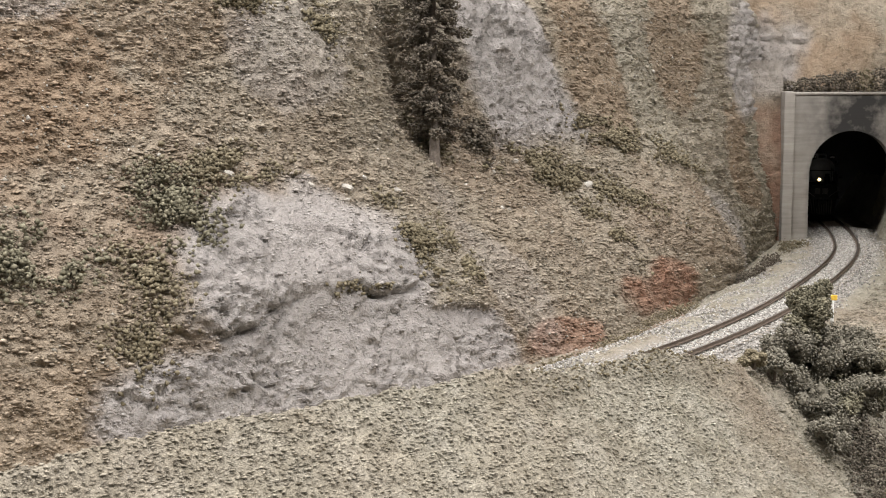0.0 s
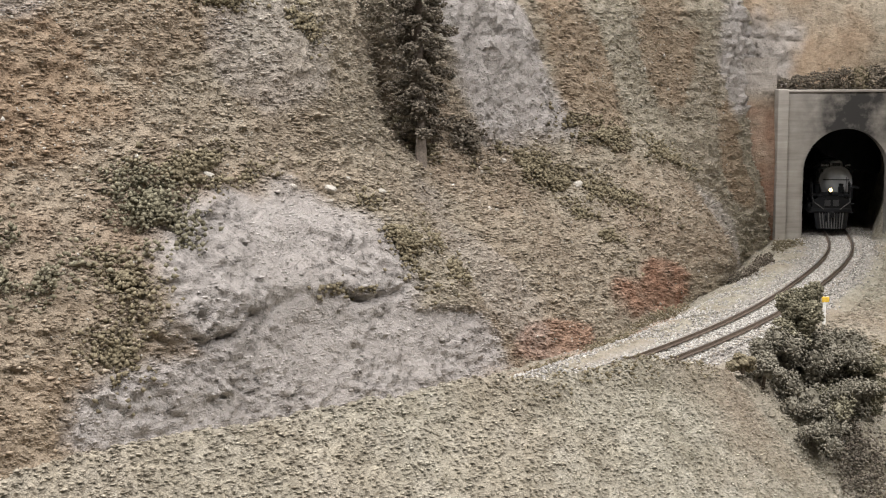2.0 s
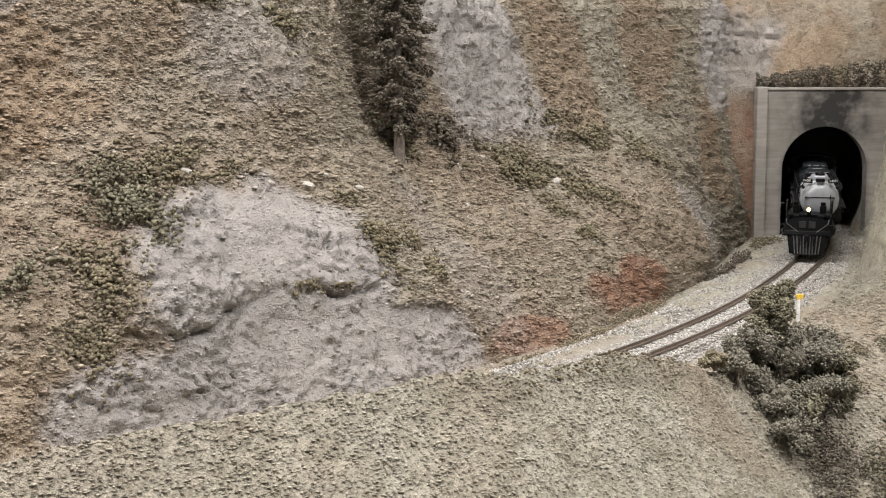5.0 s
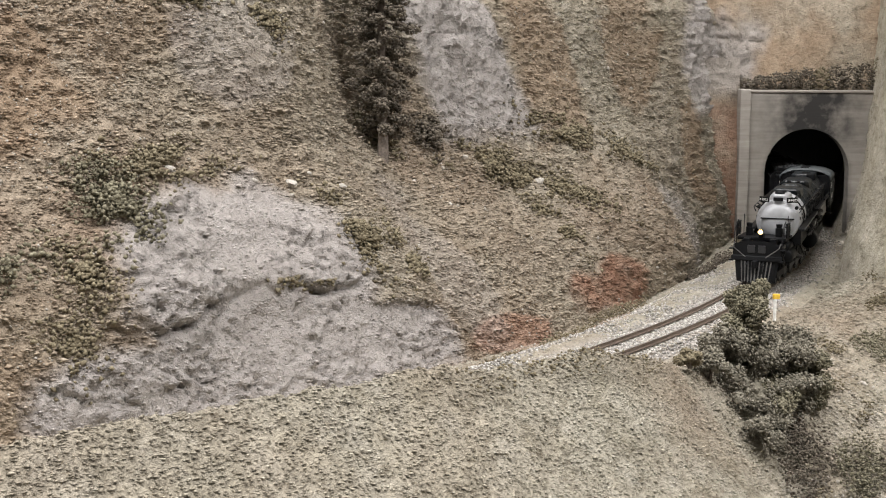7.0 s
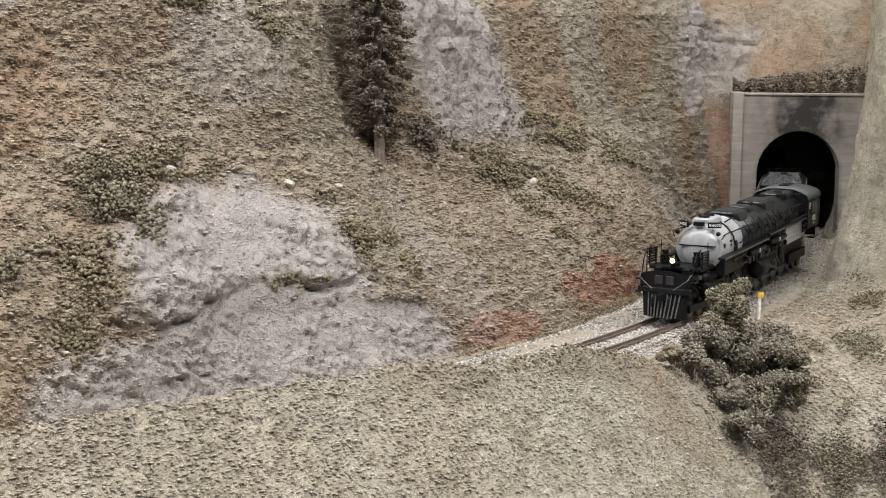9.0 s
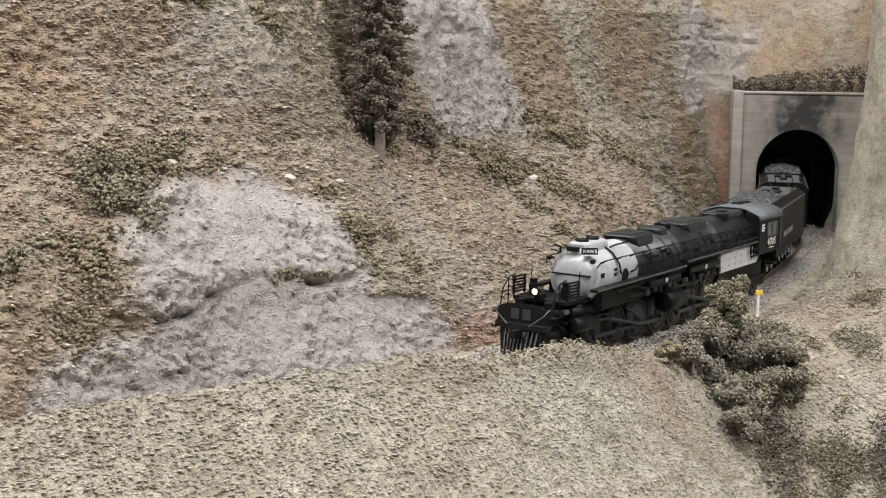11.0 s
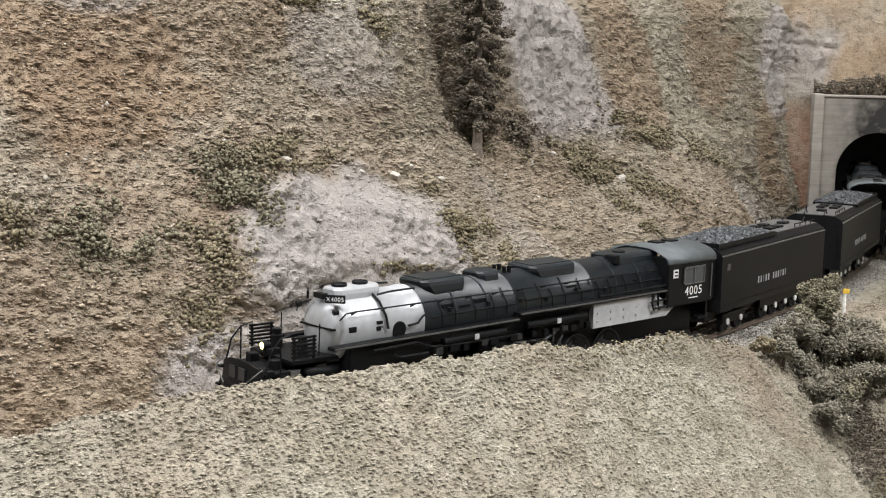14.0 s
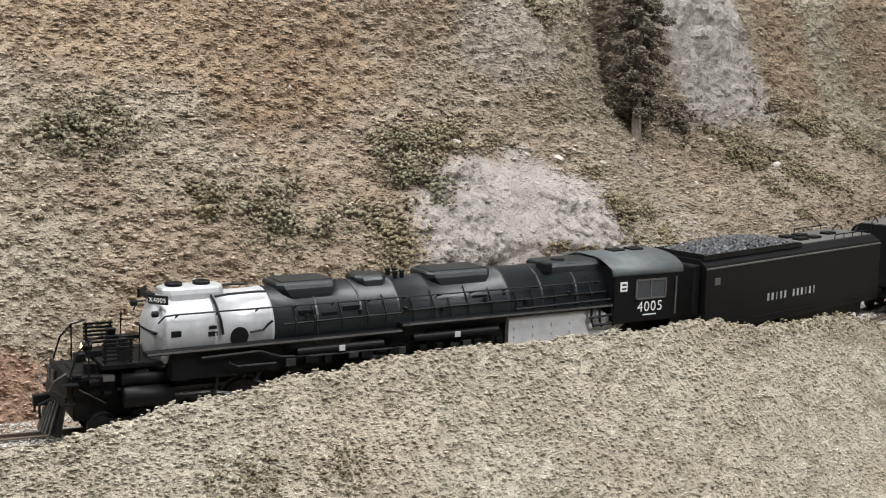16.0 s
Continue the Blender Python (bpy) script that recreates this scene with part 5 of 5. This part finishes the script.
# ---------------------------------------------------------------- planting and loose stone
def hill_point(a, z):
    """Places on the finished hillside, with the rock share there."""
    ga, gz, P, rock = SURFACE["hill"]
    i = np.clip(np.searchsorted(ga, a), 0, len(ga) - 1)
    j = np.clip(np.searchsorted(gz, z), 0, len(gz) - 1)
    return P[i, j], rock[i, j]


def ground_point(a, d):
    ga, gd, P = SURFACE["ground"]
    i = np.clip(np.searchsorted(ga, a), 0, len(ga) - 1)
    j = np.clip(np.searchsorted(-gd, -np.asarray(d)), 0, len(gd) - 1)
    return P[i, j]


def outward(a):
    r = np.radians(np.asarray(a, float))
    return np.stack([np.cos(r), np.sin(r), 0 * r], -1)


def hill_shrub(a0, z0, da, dz, n, material, label, high=0.005, slant=0.0):
    """Low ground-hugging shrubbery on the slope."""
    n = int(n * 1.7)
    turn, far = RNG.uniform(0, math.tau, n), np.minimum(np.abs(RNG.normal(0, 0.62, n)), 1.7)
    a = a0 + np.cos(turn) * far * da * 0.95
    z = z0 + np.sin(turn) * far * dz * 0.85 + slant * (a - a0)
    clump = vnoise(np.stack([a * 1.1, z * 160, 0 * a], -1), 1.0, 17)
    keep = clump > 0.34
    a, z, clump = a[keep], z[keep], clump[keep]
    P, _ = hill_point(a, z)
    up = RNG.uniform(0, 1, len(a)) * high * (0.35 + clump)
    P = P + outward(a) * up[:, None] * 0.7 + np.array([0, 0, 0.7]) * up[:, None]
    ob = scatter("shrub", P, RNG.uniform(0.0007, 0.0019, len(a)), material, RNG, 0.8)
    tagged(ob, label, "shrub", group="hillside shrubs")


SHRUBS = [
    (-43.6, 0.066, 1.0, 0.022, 900, LEAF_GREEN, 0.009, 0), (-41.2, 0.083, 2.4, 0.010, 900, LEAF, 0.005, 0), (-45.4, 0.041, 0.8, 0.016, 380, LEAF, 0.004, 0),
    (-48.3, 0.050, 1.7, 0.016, 850, LEAF_GREEN, 0.007, 0), (-51.2, 0.058, 0.8, 0.012, 240, LEAF, 0.004, 0), (-54.4, 0.091, 1.7, 0.014, 650, LEAF_GREEN, 0.006, 0),
    (-25.8, 0.070, 2.0, 0.012, 900, LEAF, 0.005, -0.002), (-24.0, 0.056, 1.9, 0.010, 700, LEAF, 0.005, -0.004), (-27.9, 0.084, 0.7, 0.016, 420, LEAF_TREE, 0.008, 0),
    (-35.2, 0.042, 0.7, 0.026, 620, LEAF, 0.004, -0.008), (-20.5, 0.084, 1.8, 0.014, 700, LEAF, 0.005, -0.004), (-17.6, 0.066, 1.6, 0.012, 420, LEAF, 0.004, -0.006),
    (-33.5, 0.028, 0.6, 0.020, 300, LEAF, 0.003, -0.006), (-24.6, 0.030, 0.5, 0.024, 360, LEAF, 0.003, -0.01), (-22.3, 0.048, 1.5, 0.014, 380, LEAF, 0.003, -0.008),
    (-38.2, 0.167, 1.2, 0.006, 260, LEAF, 0.004, 0), (-35.0, 0.158, 0.8, 0.016, 260, LEAF, 0.003, -0.006), (-29.8, 0.09, 0.7, 0.02, 260, LEAF, 0.003, 0),
    (-37.8, 0.023, 1.3, 0.004, 220, LEAF, 0.002, 0), (-46.2, 0.012, 1.0, 0.02, 260, LEAF, 0.002, 0)]
for a0, z0, da, dz, n, m_, hi_, sl in SHRUBS:
    hill_shrub(a0, z0, da, dz, n, m_, "low dusty " + ("green" if m_ is LEAF_GREEN else "olive-brown") + " foam shrub clinging to the slope", hi_, sl)


def foot_shrub(a0, d0, da, dd, n, material, high=0.006):
    n = int(n * 1.8)
    turn, far = RNG.uniform(0, math.tau, n), RNG.uniform(0, 1, n) ** 0.6
    a, d = a0 + np.cos(turn) * far * da * 0.95, d0 + np.sin(turn) * far * dd * 0.95
    clump = vnoise(np.stack([a * 1.6, d * 130, 0 * a + a0], -1), 1.0, 23)
    keep = clump > 0.40
    a, d, n = a[keep], d[keep], int(keep.sum())
    P = ground_point(a, d) + RNG.normal(0, 0.0009, (n, 3)) * np.array([1, 1, 0.3])
    P = P + np.array([0, 0, 1.0]) * (RNG.uniform(0, 1, n) * high)[:, None]
    ob = scatter("shrub", P, RNG.uniform(0.0004, 0.0011, n), material, RNG, 0.75)
    tagged(ob, "small dusty foam shrub on the ground", "shrub", group="ground shrubs")


for args in ((-26.2, 0.082, 1.5, 0.016, 420, LEAF, 0.007), (-29.3, 0.092, 1.4, 0.014, 260, LEAF, 0.004), (-19.2, 0.062, 1.0, 0.012, 380, LEAF_TREE, 0.006), (-17.0, 0.056, 0.8, 0.010, 300, LEAF_TREE, 0.006),
             (-13.4, 0.040, 1.2, 0.012, 360, LEAF, 0.005), (-32.5, 0.095, 1.6, 0.012, 220, LEAF, 0.003), (-39.6, -0.040, 2.6, 0.007, 160, LEAF, 0.0016), (-43.0, -0.041, 1.6, 0.006, 60, LEAF, 0.0016),
             (-55.1, -0.062, 0.8, 0.010, 170, LEAF, 0.002), (-53.6, -0.066, 0.5, 0.008, 80, LEAF, 0.002), (-27.6, -0.088, 0.9, 0.014, 240, LEAF_GREEN, 0.002), (-22.5, -0.07, 0.8, 0.02, 200, LEAF, 0.003),
             (-17.5, -0.036, 1.0, 0.006, 220, LEAF, 0.004), (-33.4, -0.074, 1.0, 0.016, 800, LEAF_TREE, 0.012), (-32.4, -0.098, 0.8, 0.014, 700, LEAF_GREEN, 0.011), (-31.3, -0.112, 0.7, 0.016, 620, LEAF_TREE, 0.010),
             (-33.9, -0.098, 0.6, 0.014, 520, LEAF, 0.010), (-32.6, -0.128, 1.0, 0.016, 620, LEAF_GREEN, 0.010), (-30.2, -0.125, 0.6, 0.02, 420, LEAF, 0.008), (-30.9, -0.082, 0.5, 0.010, 260, LEAF, 0.007),
             (-16.9, -0.060, 0.5, 0.006, 160, LEAF, 0.003), (-25.2, -0.071, 0.7, 0.010, 240, LEAF, 0.003), (-27.9, -0.075, 0.9, 0.012, 260, LEAF_GREEN, 0.0025), (-20.4, -0.058, 0.6, 0.01, 150, LEAF, 0.003),
             (-23.5, -0.095, 0.8, 0.012, 200, LEAF, 0.003), (-29.2, -0.06, 0.5, 0.014, 160, LEAF, 0.003)):
    foot_shrub(*args)


def ball_points(n, centre, rx, rz):
    v = RNG.normal(0, 1, (n, 3))
    v /= np.linalg.norm(v, axis=1)[:, None]
    return np.asarray(centre) + v * (RNG.uniform(0.35, 1.0, n) ** 0.5)[:, None] * np.array([rx, rx, rz])


def bush(x, y, z, r, n, material, label, stem=True):
    """A foam bush: twigs with uneven clumps of lumps round their ends."""
    base = new("bush")
    base.matrix_basis = pose(x, y, z)
    tagged(base, label, "bush", group="gully bushes")
    pts, tips = [], []
    for k in range(max(8, n // 80)):
        v = Vector((RNG.normal(), RNG.normal(), RNG.normal() * 0.8 + 0.35)).normalized()
        c = np.array(v) * r * RNG.uniform(0.45, 0.95)
        tips.append(c)
        pts.append(ball_points(190, c, r * RNG.uniform(0.28, 0.55), r * RNG.uniform(0.22, 0.45)))
    sizes = RNG.uniform(0.0003, 0.0010, sum(len(p) for p in pts))
    pts.append(np.concatenate([np.array(tips) * f for f in (0.4, 0.7, 0.95)]))
    sizes = np.concatenate([sizes, np.full(3 * len(tips), r * 0.30)])
    foliage = scatter("foliage", np.concatenate(pts), sizes, material, RNG, 0.9)
    foliage.parent = base
    bm = bmesh.new()
    foot = (0, 0, -r * (1.25 if stem else 0.7))
    for c in tips[:9 if stem else 3]:
        tube(bm, [foot, tuple(np.array((c[0] * 0.2, c[1] * 0.2, -r * 0.5))), tuple(c)], [0.0011, 0.0008, 0.0003], 5)
    part("stem", bm, BARK, base)


GULLY = [(-0.1035, -0.372, 0.0210, 0.0108, 1300, LEAF_GREEN), (-0.1085, -0.373, 0.0105, 0.0105, 1200, LEAF_GREEN), (-0.118, -0.377, 0.0010, 0.0135, 1500, LEAF_GREY), (-0.103, -0.37, -0.004, 0.016, 1600, LEAF_GREY), (-0.085, -0.368, -0.004, 0.014, 1300, LEAF_GREY),
         (-0.073, -0.366, -0.012, 0.012, 1000, LEAF_GREEN), (-0.110, -0.384, -0.018, 0.015, 1500, LEAF_GREY), (-0.093, -0.382, -0.026, 0.014, 1200, LEAF_GREEN), (-0.126, -0.392, -0.006, 0.010, 700, LEAF_GREY),
         (-0.100, -0.395, -0.034, 0.014, 1000, LEAF_GREY), (-0.137, -0.402, 0.001, 0.006, 300, LEAF), (-0.083, -0.376, -0.020, 0.013, 900, LEAF_GREY), (-0.066, -0.362, -0.026, 0.008, 420, LEAF_GREEN)]
for i, (bx, by, bz, br, bn, bmats) in enumerate(GULLY):
    tone = {id(LEAF_GREEN): "dark green", id(LEAF_GREY): "grey-green", id(LEAF_TREE): "dark brown-green", id(LEAF): "olive"}[id(bmats)]
    bush(bx, by, bz, br, bn, bmats, tone + " foam bush filling the gully beside the track", i < 6)


def portal_shrubs():
    for x in np.arange(PX0 + 0.008, PX1 + 0.01, 0.0115):
        k = (x - PX0) / (PX1 - PX0)
        h = 0.009 + 0.0135 * k + RNG.uniform(-0.002, 0.003)
        pts = ball_points(330, (x, 0.088, PTOP + h * 0.35), 0.009, h * 0.75)
        ob = scatter("shrub", pts, RNG.uniform(0.0006, 0.0015, len(pts)), LEAF_TREE if RNG.uniform() < 0.8 else LEAF, RNG, 0.8)
        tagged(ob, "dark dusty shrub on top of the tunnel portal", "shrub", group="portal shrubs")


portal_shrubs()


def conifer(a, z):
    """A ragged dark conifer on the slope with a bare lower trunk."""
    (p,), _ = hill_point(np.array([a]), np.array([z]))
    base = new("conifer_tree")
    base.matrix_basis = pose(*(Vector(p) + Vector(outward(a)) * 0.004))
    tagged(base, "ragged dark brown-green model conifer with a bare lower trunk", "tree")
    bm = bmesh.new()
    tube(bm, [(0, 0, -0.012), (0.0, 0, 0.02), (-0.001, 0, 0.07), (-0.001, 0, 0.13), (0, 0, 0.18)], [0.0036, 0.003, 0.0024, 0.0017, 0.0006], 9)
    trunk = part("trunk", bm, BARK, base, "grey-brown bark", True)
    pts, bm = [], bmesh.new()
    for k in range(88):
        h = 0.013 + 0.165 * (k / 88)
        reach = (0.0178 - 0.055 * max(0, h - 0.09)) * RNG.uniform(0.45, 1.1)
        if h < 0.03:
            reach *= 0.75
        ang = k * 2.4 + RNG.uniform(-0.5, 0.5)
        tip = np.array([math.cos(ang) * reach, math.sin(ang) * reach, h - reach * 0.25])
        tube(bm, [(0, 0, h), tuple(tip)], [0.0007, 0.0002], 4)
        for f, w in ((0.55, 0.6), (0.95, 0.8)):
            c = np.array([0, 0, h]) * (1 - f) + tip * f
            pts.append(ball_points(110, c, 0.0066 * w, 0.0044 * w))
    part("limbs", bm, BARK, trunk)
    pts = np.concatenate(pts)
    crown = scatter("crown", pts, RNG.uniform(0.0005, 0.0014, len(pts)), LEAF_TREE, RNG, 0.8)
    crown.parent = base


conifer(-30.45, 0.080)


def stone(a, z, size):
    (p,), _ = hill_point(np.array([a]), np.array([z]))
    bm = bmesh.new()
    bmesh.ops.create_icosphere(bm, subdivisions=2, radius=size)
    for v in bm.verts:
        k = 1 + 0.5 * (noise.noise(v.co * 260 + Vector((a, z, 0))))
        v.co = Vector((v.co.x * 1.25 * k, v.co.y * k, v.co.z * 0.75 * k))
    ob = mesh_object("stone", bm, STONE)
    ob.matrix_basis = pose(*p, 20, 10, a * 7)
    tagged(ob, "pale angular stone lodged on the slope", "stone", group="loose stones")


for a_, z_, s_ in ((-40.9, 0.081, 0.0028), (-36.5, 0.068, 0.0036), (-26.6, 0.073, 0.0026), (-23.2, 0.055, 0.0036), (-38.0, 0.072, 0.002), (-34.6, 0.066, 0.0026), (-35.6, 0.073, 0.0018), (-42.4, 0.078, 0.0016), (-21.8, 0.062, 0.002)):
    stone(a_, z_, s_)


def marker_post():
    base = new("marker_post")
    x, y, z = ground_point(np.array([-28.3]), np.array([-0.0245]))[0]
    base.matrix_basis = pose(x, y, z)
    tagged(base, "small white trackside post with a yellow head", "trackside post")
    part("post", tube(bmesh.new(), [(0, 0, -0.002), (0, 0, 0.0125)], 0.0009, 8), POST_WHITE, base, "white post")
    part("head", box(bmesh.new(), -0.0014, 0.0024, -0.001, 0.001, 0.0118, 0.0146, 0.0004), YELLOW, base, "yellow head")


marker_post()


def talus():
    n = 8500
    a, z = RNG.uniform(-62, -12, n), RNG.uniform(-0.03, 0.17, n)
    want = fbm(np.stack([a * 0.3, z * 30, 0 * a], -1), 1.0, 3, 0.5, 61)
    P, rock = hill_point(a, z)
    keep = (want > 0.47) & (rock < 0.6)
    a1, P = a[keep], P[keep]
    n2 = 6500
    a2, d2 = RNG.uniform(-62, -12, n2), RNG.normal(0.08, 0.03, n2).clip(0.032, 0.14)
    a3, d3 = RNG.uniform(-34.5, -29, 2400), -RNG.uniform(0.035, 0.16, 2400)
    P = np.concatenate([P, ground_point(a2, d2), ground_point(a3, d3)])
    ob = scatter("talus", P, RNG.uniform(0.0004, 0.0011, len(P)) * (1 + (RNG.uniform(0, 1, len(P)) > 0.95)), STONE, RNG, 0.8)
    tagged(ob, "scattered pale talus and gravel", "gravel", kind="stuff")


talus()


def rock_chips():
    """Small broken flakes standing on the plaster rock."""
    n = 32000
    a, z = RNG.uniform(-48, -8, n), RNG.uniform(-0.03, 0.2, n)
    want = fbm(np.stack([a * 0.55, z * 45, 0 * a], -1), 1.0, 3, 0.55, 66)
    P, rock = hill_point(a, z)
    keep = (rock > 0.35) & (want > 0.43)
    P, rock = P[keep], rock[keep]
    ob = scatter("rock_chips", P, RNG.uniform(0.0003, 0.0010, len(P)), CRUMBS, RNG, 0.55, 1.5)
    painted(ob, [rock * 0 + 1, rock * 0, rock * 0, rock * 0], len(P))
    tagged(ob, "grey plaster chips on the rock outcrops", "rock chips", kind="stuff")


def painted(ob, shares, n):
    """Gives loose crumbs the colours of the surface they lie on."""
    for name, v in zip(("rock", "red", "ochre", "grass"), shares):
        paint(ob, name, np.repeat(v, len(ob.data.vertices) // n))


def turf():
    n = 105000
    a, z = RNG.uniform(-60, -9, n), RNG.uniform(-0.03, 0.19, n)
    a = np.concatenate([a, RNG.uniform(-37, -21, 14000)])
    z = np.concatenate([z, RNG.uniform(-0.03, 0.12, 14000)])
    ga, gz, grid, rk = SURFACE["hill"]
    i, j = np.clip(np.searchsorted(ga, a), 0, len(ga) - 1), np.clip(np.searchsorted(gz, z), 0, len(gz) - 1)
    keep = RNG.uniform(0, 1, len(a)) > rk[i, j] * 0.97
    i, j, a = i[keep], j[keep], a[keep]
    P = grid[i, j] + outward(a) * RNG.uniform(-0.0004, 0.0004, len(a))[:, None] + RNG.normal(0, 0.0004, (len(a), 3))
    size = RNG.uniform(0.0004, 0.0010, len(a)) * (1 + 0.8 * (RNG.uniform(0, 1, len(a)) > 0.8))
    ob = scatter("hill_turf", P, size, CRUMBS, RNG, 0.5, 1.6)
    painted(ob, [v[i, j] for v in SURFACE["hill_paint"]], len(a))
    tagged(ob, "olive and tan ground foam on the hillside", "turf", kind="stuff")
    n = 98000
    a, d = RNG.uniform(-60, -36, n), -0.024 - RNG.uniform(0, 1, n) ** 1.3 * 0.105
    a, d = np.concatenate([a, RNG.uniform(-36, -14, 62000)]), np.concatenate([d, -0.026 - RNG.uniform(0, 1, 62000) ** 1.2 * 0.15])
    a2, d2 = RNG.uniform(-62, -12, 9000), RNG.uniform(0.036, 0.14, 9000)
    a, d = np.concatenate([a, a2]), np.concatenate([d, d2])
    ga, gd, grid = SURFACE["ground"]
    i, j = np.clip(np.searchsorted(ga, a), 0, len(ga) - 1), np.clip(np.searchsorted(-gd, -d), 0, len(gd) - 1)
    P = grid[i, j] + RNG.normal(0, 0.0004, (len(a), 3)) - np.array([0, 0, 0.0003])
    ob = scatter("berm_turf", P, RNG.uniform(0.0003, 0.0009, len(P)) * np.where((a > -36) & (d < 0), 1.35, 1.0), CRUMBS, RNG, 0.3, 1.5)
    painted(ob, [v[i, j] for v in SURFACE["ground_paint"]], len(a))
    tagged(ob, "pale sage ground foam on the berm and banks", "turf", kind="stuff")

    for key, n in (("crest", 9000), ("spur", 1200)):
        P, shares = SURFACE[key]
        k = RNG.integers(0, len(P), n)
        k = k[RNG.uniform(0, 1, n) > shares[0][k] * 0.8]
        ob = scatter("bank_turf", P[k] + RNG.normal(0, 0.0008, (len(k), 3)), RNG.uniform(0.0004, 0.00095, len(k)), CRUMBS, RNG, 0.55, 1.7)
        painted(ob, [v[k] for v in shares], len(k))
        tagged(ob, "tan ground foam on the banks round the portal", "turf", kind="stuff")


rock_chips()
turf()


# ---------------------------------------------------------------- the room
def room():
    for name, dims in (("floor", (-4, 4, -4, 3, -1.15, -1.05)), ("ceiling", (-4, 4, -4, 3, 1.62, 1.7)), ("wall_north", (-4, 4, 2.9, 3, -1.05, 1.62)),
                       ("wall_south", (-4, 4, -4.1, -4, -1.05, 1.62)), ("wall_west", (-4.1, -4, -4, 3, -1.05, 1.62)), ("wall_east", (4, 4.1, -4, 3, -1.05, 1.62))):
        ob = mesh_object(name, box(bmesh.new(), *dims), FLOOR if name == "floor" else PLASTER)
        tagged(ob, "plain painted room surface", "room", kind="structure")
    for lx, ly, lz, lw in LAMPS:
        fx = new("ceiling_light")
        fx.matrix_basis = pose(lx, ly, lz)
        tagged(fx, "white fluorescent ceiling fixture", "ceiling light", group="ceiling lights")
        part("housing", box(bmesh.new(), -0.64, 0.64, -0.17, 0.17, 0.012, 0.119, 0.01), POST_WHITE, fx)
        part("diffuser", box(bmesh.new(), -0.6, 0.6, -0.14, 0.14, 0.004, 0.010), TUBE, fx)


room()
motions()
